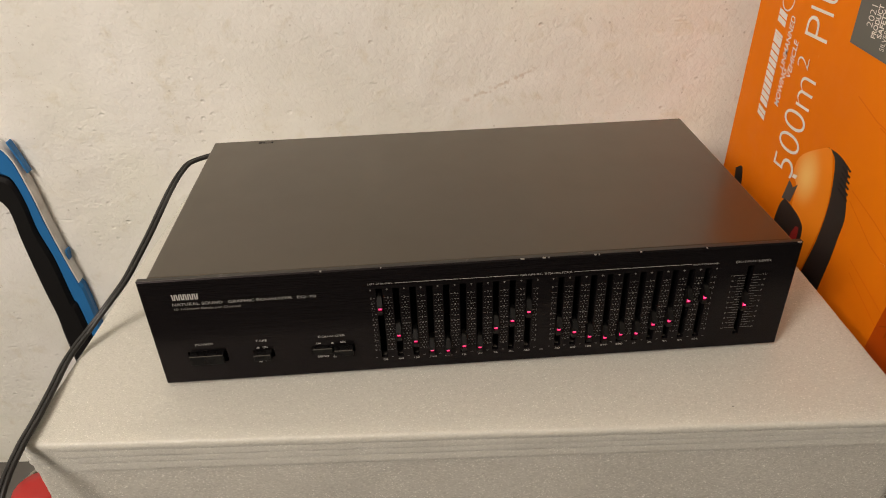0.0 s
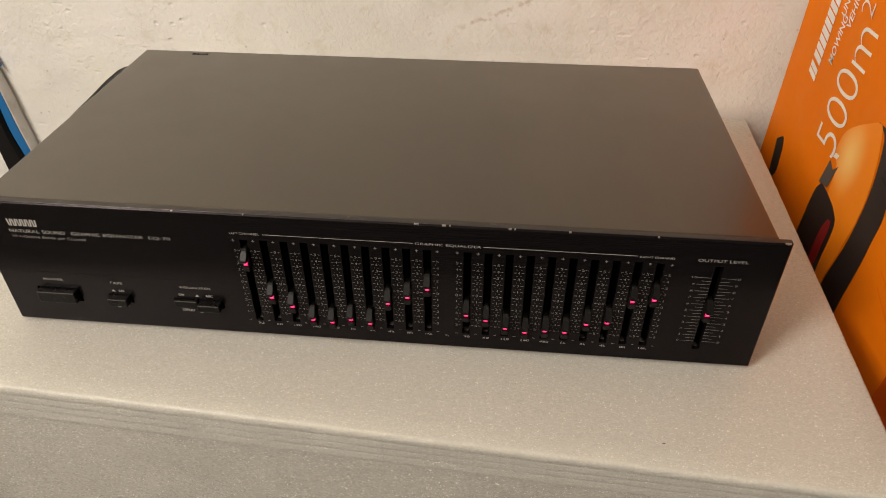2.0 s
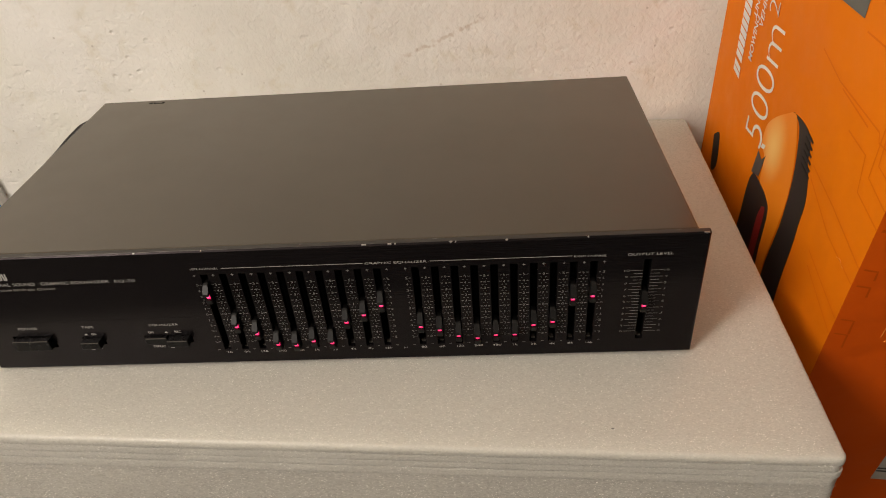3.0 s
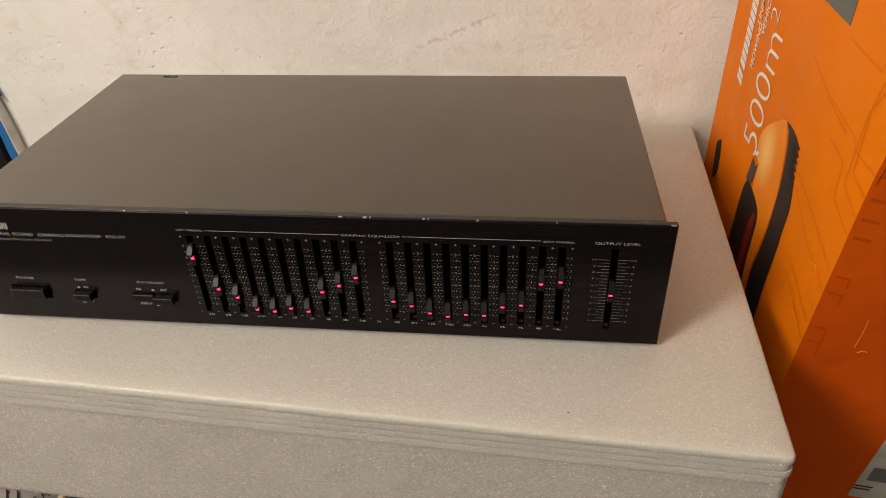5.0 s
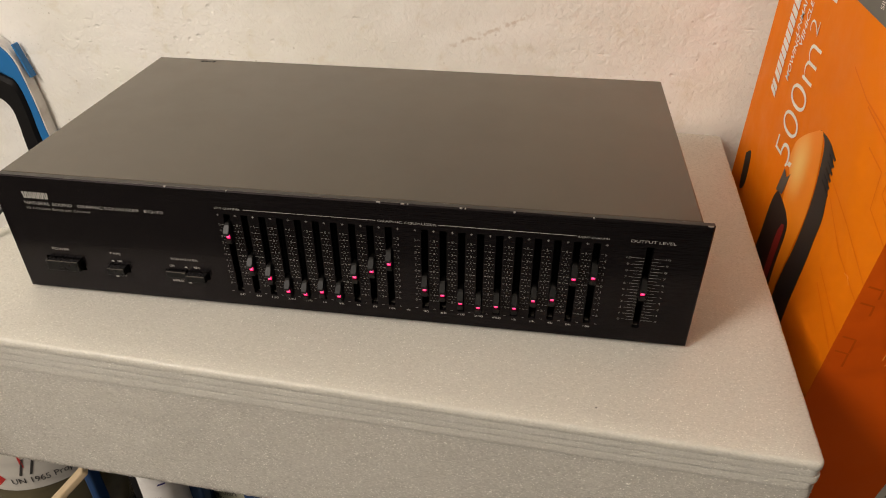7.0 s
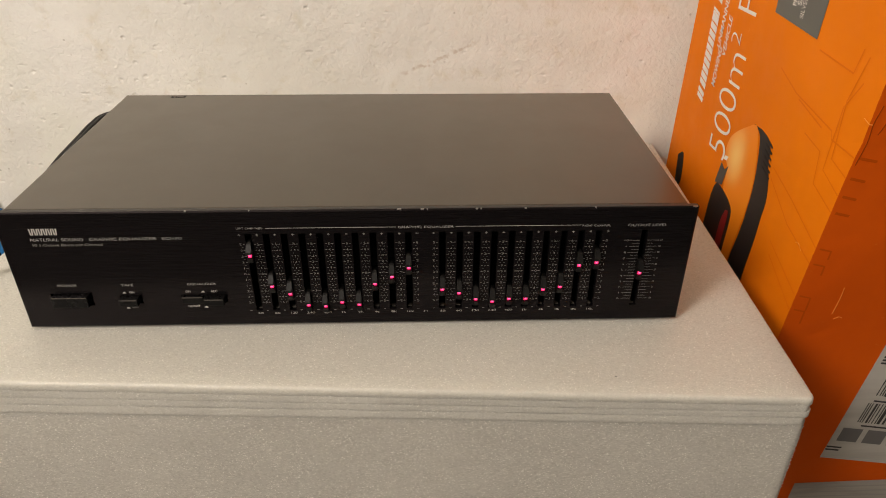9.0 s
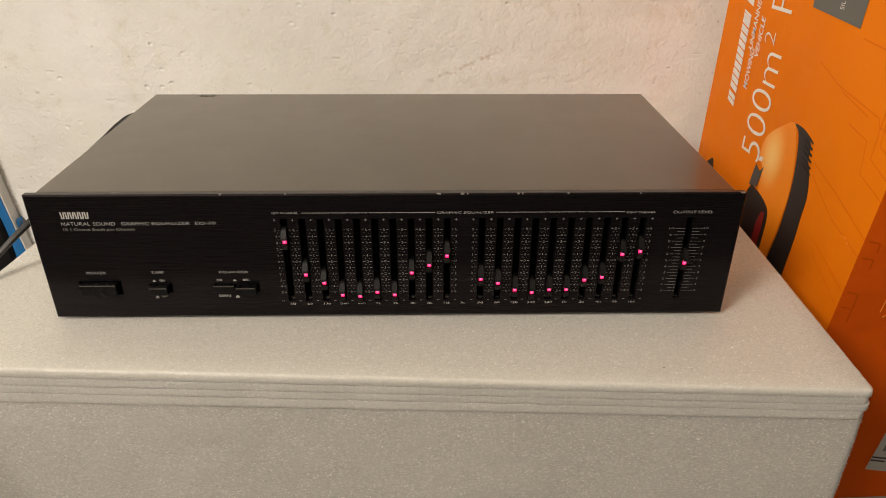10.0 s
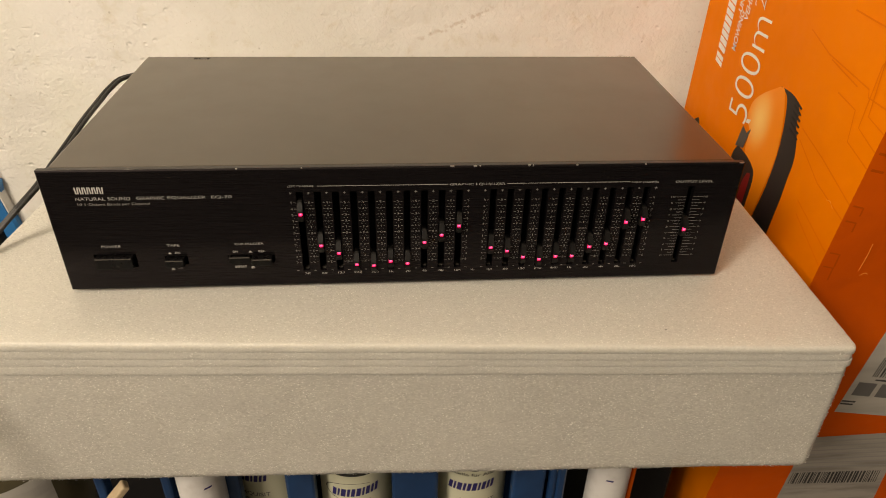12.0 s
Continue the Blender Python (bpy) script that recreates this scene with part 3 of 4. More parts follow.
# the maker's mark as plain upright strokes
bm = bmesh.new()
for i in range(12):
    u = -0.1980 + i * 0.00144
    lean = 0.0004 if i % 2 else -0.0004
    bar(bm, u + 0.0004 - lean / 2, 0.0722, u + 0.00125 - lean / 2, 0.0768, on_face, lean)
part("maker_mark", bm, "print_white", face, "white block mark")
legend("NATURAL", -0.1985, 0.0678, -0.1811, 0.0700)
legend("SOUND", -0.1795, 0.0678, -0.1662, 0.0700)
legend("GRAPHIC", -0.1624, 0.0678, -0.1458, 0.0700)
legend("EQUALIZER", -0.1440, 0.0678, -0.1212, 0.0700)
legend("EQ-70", -0.1178, 0.0678, -0.1056, 0.0700)
legend("10 1-Octave Bands per Channel", -0.1980, 0.0637, -0.1553, 0.0661, -0.004, material="print_dim")
legend("POWER", -0.1912, 0.0339, -0.1791, 0.0357)
legend("TAPE", -0.1510, 0.0339, -0.1431, 0.0357)
legend("EQUALIZER", -0.1083, 0.0339, -0.0901, 0.0357)
for text, u, v, w in (("ON", -0.1452, 0.0283, 0.0032), ("OFF", -0.1452, 0.0168, 0.0042), ("ON", -0.1090, 0.0284, 0.0032), ("REC", -0.0920, 0.0284, 0.0042), ("DEFEAT", -0.1068, 0.0168, 0.0078)):
    legend(text, u - w / 2, v, u + w / 2, v + 0.0016, 0.01)
for u, v, boxy in ((-0.1500, 0.0284, 0), (-0.1500, 0.0168, 1), (-0.0993, 0.0284, 0), (-0.0990, 0.0168, 1)):
    bm = bmesh.new()
    plate(bm, [(u - 0.0012, v), (u + 0.0012, v), (u, v + 0.0014)], lambda a, b, t: (a, -0.00012 - t, b), 0.00005)
    if boxy:
        bar(bm, u - 0.0012, v - 0.0007, u + 0.0012, v - 0.0003, on_face)
    part("arrow_mark", bm, "print_white", face)
legend("LEFT CHANNEL", -0.0712, 0.0749, -0.0550, 0.0762)
legend("GRAPHIC EQUALIZER", 0.0292, 0.0744, 0.0640, 0.0761)
legend("RIGHT CHANNEL", 0.1453, 0.0744, 0.1632, 0.0757)
legend("OUTPUT LEVEL", 0.1742, 0.0742, 0.1990, 0.0759)
for u0, u1 in ((-0.0532, 0.0280), (0.0652, 0.1442)):
    bm = bmesh.new()
    bar(bm, u0, 0.07535, u1, 0.07565, on_face)
    part("rule_line", bm, "print_white", face)
bm = bmesh.new()
bar(bm, -0.215, 0.04000, -0.075, 0.04012, on_face)
part("scratch", bm, "button_plastic", face, "hairline scratch across the plate")

ZERO, STEP = 0.0420, 0.00442
def scale_print(left, right):
    """Plus, minus, digits and dashes of one column, about x = 0."""
    bm = bmesh.new()
    for s in range(-10, 11):
        z = ZERO + STEP * s / 2
        if s % 2 == 0:
            wide = 0.00016 if abs(s) == 2 else 0.00062
            write(bm, str(abs(s) // 2), -wide, z - 0.00074, wide, z + 0.00074, on_face, -0.018)
        reach = (0.0014, 0.0027) if s % 2 == 0 else (0.0008, 0.0015)
        t = (0.00010 if s % 2 == 0 else 0.00007) if s else 0.00017
        if left:
            bar(bm, -reach[1], z - t, -reach[0], z + t, on_face)
        if right:
            bar(bm, reach[0], z - t, reach[1], z + t, on_face)
    bar(bm, -0.0008, 0.0707, 0.0008, 0.0710, on_face)
    bar(bm, -0.00015, 0.07005, 0.00015, 0.0716, on_face)
    bar(bm, -0.0007, 0.0132, 0.0007, 0.0135, on_face)
    return bm


columns = {}
for x0, pitch in ((LEFT0, PITCH_L), (RIGHT0, PITCH_R)):
    for i in range(11):
        key = (i > 0, i < 10)
        if key not in columns:
            ob = part("scale_print", scale_print(*key), "print_dim", face)
            columns[key] = ob.data
        else:
            ob = new("scale_print", columns[key])
            ob.parent = face
        ob.location = (x0 + pitch * i, 0, 0)
    for i, text in enumerate(("30", "60", "120", "240", "480", "1k", "2k", "4k", "8k", "16k")):
        x = x0 + pitch * (i + 0.5) + 0.0004
        w = 0.0014 * len(text) * (0.5 if text.startswith("1") else 0.62)
        legend(text, x - w, 0.0104, x + w, 0.0118, -0.008, name="band_print")
legend("Hz", 0.0450, 0.0104, 0.0472, 0.0118, -0.008, name="band_print")
bm = bmesh.new()
for s in range(0, 21):
    z = 0.0193 + (0.0640 - 0.0193) * s / 20
    long = s % 2 == 0
    for a, b in ((0.0028, 0.0092 if long else 0.0070),):
        bar(bm, 0.1857 - b, z - 0.00009, 0.1857 - a + 0.0006, z + 0.00009, on_face)
        bar(bm, 0.1857 + a - 0.0006, z - 0.00009, 0.1857 + b, z + 0.00009, on_face)
    if long:
        n = str(s // 2)
        for cx in (0.1857 - 0.0109, 0.1857 + 0.0109):
            w = 0.00018 if n == "1" else 0.00068 * len(n)
            write(bm, n, cx - w, z - 0.00062, cx + w, z + 0.00062, on_face, -0.016)
part("level_scale", bm, "print_dim", face)

# ---- mains cable ----
CABLE = [(-0.165, 0.220, 0.050), (-0.182, 0.236, 0.062), (-0.212, 0.241, 0.0705), (-0.239, 0.227, 0.0708), (-0.2475, 0.212, 0.0670), (-0.252, 0.190, 0.0615), (-0.2518, 0.1555, 0.0590), (-0.254, 0.1275, 0.0530), (-0.258, 0.105, 0.0460),
         (-0.264, 0.084, 0.037), (-0.274, 0.068, 0.027), (-0.288, 0.054, 0.013), (-0.2975, 0.032, 0.0048), (-0.296, 0.000, 0.0042), (-0.2945, -0.030, 0.0042), (-0.2945, -0.052, 0.0036), (-0.295, -0.080, -0.003),
         (-0.298, -0.108, -0.028), (-0.304, -0.128, -0.09), (-0.31, -0.13, -0.25), (-0.32, -0.11, -0.42), (-0.36, -0.08, -0.465)]
cable = thing("mains_cable", (-0.29, 0.05, -0.465), "black twin mains cable lying over the foam's edge", "cable")
line = flow(CABLE, 10)
for s in (-1, 1):
    bm = bmesh.new()
    moved = []
    for i, q in enumerate(line):
        d = (line[min(i + 1, len(line) - 1)] - line[max(i - 1, 0)]).normalized()
        side = d.cross(Vector((0, 0, 1)))
        side = side.normalized() if side.length > 0.2 else Vector((1, 0, 0))
        moved.append(q + side * 0.0015 * s)
    tube(bm, moved, 0.0017, 10)
    smooth(part("cable_core", bm, "black_cable", cable))

# ---- orange carton standing on end ----
carton = thing("orange_carton", (0.55, 0.16, GROUND), "tall orange printed cardboard carton with dents and shipping labels", "cardboard box")
BX, BX1, BTOP = 0.312, 0.74, 0.36
front_y = lambda z: 0.0235 - 0.12 * z
back_y = lambda z: 0.3085 - 0.037 * z
bm = bmesh.new()
rows, cols = 92, 12
ring = []
for j in range(rows + 1):
    z = GROUND + (BTOP - GROUND) * j / rows
    f, r = front_y(z), back_y(z)
    pts = [(BX, r + (f - r) * i / cols, z) for i in range(cols)] + [(BX + (BX1 - BX) * i / cols, f, z) for i in range(cols)]
    pts += [(BX1, f + (r - f) * i / cols, z) for i in range(cols)] + [(BX1 + (BX - BX1) * i / cols, r, z) for i in range(cols)]
    ring.append([bm.verts.new(q) for q in pts])
n = 4 * cols
for a, b in zip(ring, ring[1:]):
    for i in range(n):
        bm.faces.new((a[i], a[(i + 1) % n], b[(i + 1) % n], b[i]))
bm.faces.new(ring[0][::-1]), bm.faces.new(ring[-1])
corner = [e for e in bm.edges if abs(e.verts[0].co.z - e.verts[1].co.z) > 0.01 and abs(e.verts[0].co.x - BX) < 1e-5 and abs(e.verts[0].co.y - front_y(e.verts[0].co.z)) < 1e-5]
bmesh.ops.bevel(bm, geom=corner, offset=0.0022, segments=3, affect="EDGES")
for v in bm.verts:
    if abs(v.co.y - front_y(v.co.z)) < 0.004 and v.co.x < BX + 0.003:
        dent = math.exp(-((v.co.z - 0.130) / 0.016) ** 2)
        v.co.x += 0.0003 * noise.noise(Vector((0, 0, v.co.z * 22))) + dent * (0.0010 + 0.0012 * noise.noise(Vector((0, 3, v.co.z * 90))))
card = smooth(part("carton_body", bm, "orange_card", carton))
card.data.polygons.foreach_set("use_smooth", [False] * len(card.data.polygons))
# front faces take a darker, redder orange than the other sides
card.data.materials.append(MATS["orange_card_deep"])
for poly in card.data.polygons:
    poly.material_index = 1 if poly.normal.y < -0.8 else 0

on_side = lambda u, v, t: (BX - 0.0002 - t, u, v)
on_front = lambda u, v, t: (u, front_y(v) - 0.0002 - t, v)


def side_shape(name, outline, material, lift=0.0, label="", rounded=True):
    pts = outline
    if rounded:
        pts = [(q.x, q.y) for q in flow([Vector((*p, 0)) for p in outline + outline[:1]], 5)[:-1]]
    bm = bmesh.new()
    plate(bm, pts, lambda u, v, t: (BX - 0.0003 - lift - t, u, v), 0.0002)
    return part(name, bm, material, card, label)


def side_text(name, text, y0, y1, z0, z1, bold=0.0, shear=0.0, material="card_white"):
    """Letters that run upwards: heads towards +y."""
    bm = bmesh.new()
    write(bm, text, z0, y0, z1, y1, lambda u, v, t: (BX - 0.0006, v, u), bold, shear)
    return part(name, bm, material, card)


# printed picture of a mowing robot
side_shape("printed_side", [(0.139, 0.090), (0.124, 0.090), (0.112, 0.087), (0.106, 0.080), (0.1045, 0.070), (0.099, 0.061), (0.094, 0.045), (0.095, 0.027), (0.096, 0.007), (0.100, -0.028), (0.104, -0.075), (0.128, -0.075), (0.129, -0.035), (0.120, 0.010), (0.118, 0.049), (0.126, 0.083)], "card_dark", 0.0, "printed dark grey flank")
for i in range(6):
    z = 0.060 + 0.0046 * i
    side_shape("printed_rib", [(0.098 + 0.0012 * i, z), (0.112 + 0.0006 * i, z + 0.004), (0.112 + 0.0006 * i, z + 0.0055), (0.097 + 0.0012 * i, z + 0.0015)], "card_rib", 0.0003, rounded=False)
side_shape("printed_body", [(0.141, 0.089), (0.161, 0.077), (0.173, 0.067), (0.177, 0.058), (0.177, 0.047), (0.168, 0.040), (0.166, 0.020), (0.150, 0.014), (0.142, 0.006), (0.143, -0.026), (0.145, -0.075), (0.129, -0.075), (0.130, -0.035), (0.123, 0.004), (0.119, 0.028), (0.119, 0.049), (0.124, 0.071), (0.133, 0.089)], "card_orange_light", 0.0003, "printed lighter orange body")
side_shape("printed_panel", [(0.180, 0.040), (0.172, 0.036), (0.166, 0.042), (0.171, 0.022), (0.185, 0.019)], "card_mid", 0.0005, rounded=False)
side_shape("printed_cabin", [(0.180, 0.021), (0.164, 0.019), (0.150, 0.015), (0.142, 0.006), (0.143, -0.026), (0.146, -0.075), (0.190, -0.075), (0.189, -0.019), (0.186, 0.010)], "card_dark", 0.0005)
side_shape("printed_light", [(0.153, 0.006), (0.147, 0.005), (0.148, -0.026), (0.150, -0.070), (0.158, -0.070), (0.158, -0.012)], "card_red", 0.0007)
bm = bmesh.new()
for k in range(24):
    a0, a1 = radians(360 * k / 24), radians(360 * (k + 1) / 24)
    q = [on_side(0.172 + r * 0.0075 * math.cos(a), 0.006 + r * 0.012 * math.sin(a), 0.0005) for r, a in ((1, a0), (1, a1), (0.86, a1), (0.86, a0))]
    bm.faces.new([bm.verts.new(v) for v in q])
part("printed_ring", bm, "card_white", card)
side_shape("printed_spot", [(0.176, 0.048), (0.170, 0.049), (0.172, 0.045), (0.178, 0.044)], "card_white", 0.0005, rounded=False)
side_shape("printed_badge", [(0.281, 0.006), (0.268, 0.012), (0.263, -0.016), (0.275, -0.026)], "card_dark", 0.0, "small dark printed badge")
bm = bmesh.new()
bar(bm, 0.2685, -0.012, 0.2705, 0.004, on_side), bar(bm, 0.2725, -0.013, 0.2740, 0.001, on_side)
part("badge_print", bm, "card_mid", card)
bm = bmesh.new()
for i in range(4):
    bar(bm, 0.106, -0.010 + 0.0085 * i, 0.115, -0.004 + 0.0085 * i, on_side)
part("flank_print", bm, "card_mid", card)
# lettering that runs up the carton
side_text("size_print", "500m\u00b2 Plus", 0.1785, 0.2140, 0.0410, 0.2280, -0.016)
for text, y0, y1, z0, z1 in (("MOWING", 0.2280, 0.2360, 0.0930, 0.1290), ("UNMANNED", 0.2330, 0.2405, 0.1270, 0.1745), ("VEHICLE", 0.2195, 0.2270, 0.1230, 0.1570)):
    side_text("slogan_print", text, y0, y1, z0, z1, 0.012, 0.2)
for i, w in enumerate((0.9, 1.1, 1.1, 1.1, 1.1, 1.2, 0.5, 1.1)):
    z = 0.0720 + 0.0128 * i
    bm = bmesh.new()
    q = [bm.verts.new((BX - 0.0006, y, zz)) for o, e in ((0, 0.44), (0.54, 1.0)) for y, zz in ((0.2475, z + 0.0105 * w * o), (0.2625, z + 0.0035 + 0.0105 * w * o), (0.2625, z + 0.0035 + 0.0105 * w * e), (0.2475, z + 0.0105 * w * e))]
    bm.faces.new(q[:4]), bm.faces.new(q[4:])
    part("mark_block", bm, "card_white", card, "white slanted block mark")
bm = bmesh.new()
for k in range(28):
    a0, a1 = radians(360 * k / 28), radians(360 * (k + 1) / 28)
    bm.faces.new([bm.verts.new(on_side(0.2520 + r * math.cos(a), 0.1860 + r * math.sin(a), 0)) for r, a in ((0.0105, a0), (0.0105, a1), (0.0092, a1), (0.0092, a0))])
part("printed_circle", bm, "card_white", card)
# grey award panel
side_shape("award_panel", [(0.1500, 0.1745), (0.0850, 0.1695), (0.0800, 0.2500), (0.1500, 0.2550)], "card_grey", 0.0, "dark grey printed award panel", rounded=False)
for text, y0, y1, z0, z1, bold in (("2021", 0.1290, 0.1360, 0.1905, 0.2060, -0.008), ("PRODUCT", 0.1220, 0.1275, 0.1840, 0.2080, 0.02), ("SAFETY", 0.1155, 0.1210, 0.1855, 0.2060, 0.02), ("SILVER AWARD", 0.1090, 0.1140, 0.1780, 0.2130, -0.004)):
    side_text("award_print", text, y0, y1, z0, z1, bold)

# printed circuit lines, folding over the edge
def trace(points, place, wide, lift=0.0, material="card_line"):
    bm = bmesh.new()
    pts = [Vector(q) for q in points]
    pairs = []
    for i, q in enumerate(pts):
        d = (pts[min(i + 1, len(pts) - 1)] - pts[max(i - 1, 0)]).normalized() * wide / 2
        pairs.append((bm.verts.new(place(q.x - d.y, q.y + d.x, lift)), bm.verts.new(place(q.x + d.y, q.y - d.x, lift))))
    for (a, b), (c, d) in zip(pairs, pairs[1:]):
        bm.faces.new((a, b, d, c))
    part("printed_line", bm, material, card)


for i, pts in enumerate(([(0.1216, 0.1403), (0.0923, 0.1301), (0.0394, 0.1217), (0.0373, 0.1167), (0.0100, 0.1152)], [(0.0242, 0.1735), (0.0334, 0.1438), (0.0308, 0.1057), (0.0116, 0.1010)],
                         [(0.0226, 0.1582), (0.0348, 0.1389), (0.0362, 0.0956), (0.0132, 0.0875)], [(0.0688, 0.1095), (0.0453, 0.1050), (0.0420, 0.0830), (0.0146, 0.0748)],
                         [(0.0960, 0.0713), (0.0616, 0.0614), (0.0180, 0.0459)], [(0.0949, 0.0625), (0.0580, 0.0427), (0.0195, 0.0327)], [(0.0735, 0.0203), (0.0240, 0.0030)], [(0.0700, 0.0100), (0.0255, -0.0100)],
                         [(0.0784, 0.1643), (0.0352, 0.1607), (0.0314, 0.1767)], [(0.0871, 0.1277), (0.0510, 0.1196)])):
    trace(pts, on_side, 0.0011, 0.00003 * i)
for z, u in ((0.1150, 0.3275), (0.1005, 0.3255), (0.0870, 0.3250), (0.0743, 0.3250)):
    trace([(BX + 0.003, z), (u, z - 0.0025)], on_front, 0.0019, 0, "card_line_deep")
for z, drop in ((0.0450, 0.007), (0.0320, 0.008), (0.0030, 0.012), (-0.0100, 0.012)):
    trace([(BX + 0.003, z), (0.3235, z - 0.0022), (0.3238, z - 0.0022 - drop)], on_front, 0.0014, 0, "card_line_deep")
# creases and scratches
for place, pts in ((on_side, [(0.042, 0.037), (0.038, 0.038), (0.033, 0.035)]), (on_front, [(0.345, 0.010), (0.3455, 0.000), (0.345, -0.015)]), (on_side, [(0.012, 0.140), (0.006, 0.1385), (0.003, 0.139)]), (on_front, [(0.348, -0.020), (0.351, -0.018), (0.354, -0.019)])):
    bm = bmesh.new()
    tube(bm, flow([Vector(place(*q, 0)) for q in pts], 4), 0.00022, 5)
    part("scratch", bm, "card_scratch", card, "pale scratch in the card")

# creases are thin raised lines, card colour darkened for their shade
for pts in ([(0.3165, 0.150), (0.3150, 0.138), (0.3160, 0.126), (0.3145, 0.110)], [(0.3215, 0.147), (0.3225, 0.139), (0.3205, 0.131)]):
    bm = bmesh.new()
    tube(bm, flow([Vector(on_front(*q, 0)) for q in pts], 5), 0.00030, 5)
    part("crease", bm, "card_crease_shade", card, "short crease by the carton's edge, its shade drawn dark")

# shipping labels on the front
def skewed(a, b, c, d):
    """Maps 0..1, 0..1 into a four-cornered label: lower left, lower right, upper right, upper left."""
    def place(u, v, t):
        p = [(1 - v) * ((1 - u) * a[i] + u * b[i]) + v * ((1 - u) * d[i] + u * c[i]) for i in (0, 1)]
        return (p[0], front_y(p[1]) - 0.0004 - t, p[1])
    return place


def stripes(bm, place, u0, u1, v0, v1, seed, fine=0.0045):
    rng = random.Random(seed)
    u = u0
    while u < u1 - fine:
        w = fine * rng.choice((1, 1, 2, 3))
        bar(bm, u, v0, min(u + w, u1), v1, place)
        u += w + fine * rng.choice((1, 1, 2))


A = skewed((0.396, -0.187), (0.505, -0.206), (0.508, -0.053), (0.399, -0.034))
A2 = lambda u, v, t: A(u, v, 0.0004)
bm = bmesh.new()
plate(bm, [(0, 0), (1, 0), (1, 1), (0.05, 1), (0, 0.97)], A, 0.0002)
paper = part("shipping_label", bm, "label_paper", carton, "white shipping label with barcodes")
bm = bmesh.new()
stripes(bm, A2, 0.15, 0.80, 0.55, 0.70, 1, 0.009)
stripes(bm, A2, 0.13, 0.78, 0.33, 0.49, 2, 0.009)
part("barcode", bm, "label_ink", paper)
for i in range(4):
    bm = bmesh.new()
    bar(bm, 0.05 + 0.215 * i, 0.16, 0.05 + 0.215 * i + 0.17, 0.275, A2)
    part("dark_square", bm, "label_grey", paper)
bm = bmesh.new()
for v, u0, u1 in ((0.975, 0.03, 0.20), (0.955, 0.03, 0.30), (0.935, 0.03, 0.25), (0.915, 0.03, 0.13), (0.860, 0.05, 0.33), (0.838, 0.04, 0.26), (0.816, 0.04, 0.42), (0.794, 0.04, 0.24), (0.515, 0.16, 0.52), (0.310, 0.18, 0.55), (0.11, -0.0, 0.13), (0.085, 0.0, 0.12)):
    bm = bmesh.new()
    bar(bm, u0, v - 0.013, u1, v, A2)
    part("printed_text", bm, "label_ink", paper)
bm = bmesh.new()
bar(bm, 0.36, 0.985, 0.98, 0.988, A2), bar(bm, 0.36, 0.935, 0.98, 0.938, A2), bar(bm, 0.36, 0.935, 0.364, 0.988, A2), bar(bm, 0.40, 0.950, 0.80, 0.974, A2)
part("printed_frame", bm, "label_ink", paper)
B = skewed((0.393, -0.365), (0.509, -0.376), (0.483, -0.223), (0.386, -0.226))
B2 = lambda u, v, t: B(u, v, 0.0004)
bm = bmesh.new()
plate(bm, [(0, 0), (1, 0), (1, 1), (0, 1)], B, 0.0002)
paper = part("shipping_label", bm, "label_pouch", carton, "greyish plastic label pouch with one wide barcode")
bm = bmesh.new()
stripes(bm, B2, 0.03, 0.93, 0.44, 0.58, 3, 0.0075)
part("barcode", bm, "label_ink", paper)
for i in range(7):
    bm = bmesh.new()
    bar(bm, 0.05 + 0.02 * (i % 3), 0.64 + 0.05 * i, 0.97, 0.652 + 0.05 * i, B2)
    part("printed_text", bm, "label_faint", paper)

# ---- blue, white and black arched frame by the wall ----
def arch(outer, inner, y0, y1):
    """A band between two lines in the (x, z) plane, mirrored to a whole arch."""
    mid = -0.600
    def whole(pts):
        line = [(q.x, q.y) for q in flow([Vector((*p, 0)) for p in pts], 8)]
        return line + [(2 * mid - x, z) for x, z in reversed(line[:-1])]
    a, b = whole(outer), whole(inner)
    bm = bmesh.new()
    rows = []
    for (ax, az), (bx, bz) in zip(a, b):
        e = Vector((bx - ax, bz - az)) * 0.12
        rows.append([bm.verts.new(q) for q in ((ax, y1, az), (ax, y0 + 0.004, az), (ax + e.x, y0, az + e.y), (bx - e.x, y0, bz - e.y), (bx, y0 + 0.004, bz), (bx, y1, bz))])
    for r, s in zip(rows, rows[1:]):
        for i in range(6):
            bm.faces.new((r[i], r[(i + 1) % 6], s[(i + 1) % 6], s[i]))
    bm.faces.new(rows[0]), bm.faces.new(rows[-1][::-1])
    bmesh.ops.recalc_face_normals(bm, faces=bm.faces)
    return bm


frame_thing = thing("arched_frame", (-0.60, 0.366, GROUND), "blue, white and black arched plastic frame leaning by the wall", "frame")
MID = [(-0.4580, -0.140), (-0.4610, -0.122), (-0.4650, -0.095), (-0.4700, -0.055), (-0.4720, -0.030), (-0.4745, -0.008), (-0.4800, 0.025), (-0.4900, 0.043), (-0.512, 0.060), (-0.550, 0.072), (-0.600, 0.076)]
BLU = [(-0.447, GROUND), (-0.4535, -0.185), (-0.4585, -0.138), (-0.4660, -0.090), (-0.4705, -0.055), (-0.4745, -0.010), (-0.4805, 0.025), (-0.4900, 0.043), (-0.512, 0.060), (-0.550, 0.072), (-0.600, 0.076)]
INN = [(-0.460, GROUND), (-0.4680, -0.206), (-0.4735, -0.165), (-0.4765, -0.107), (-0.4835, -0.065), (-0.4845, -0.029), (-0.4895, 0.000), (-0.5020, 0.009), (-0.524, 0.018), (-0.556, 0.024), (-0.600, 0.026)]
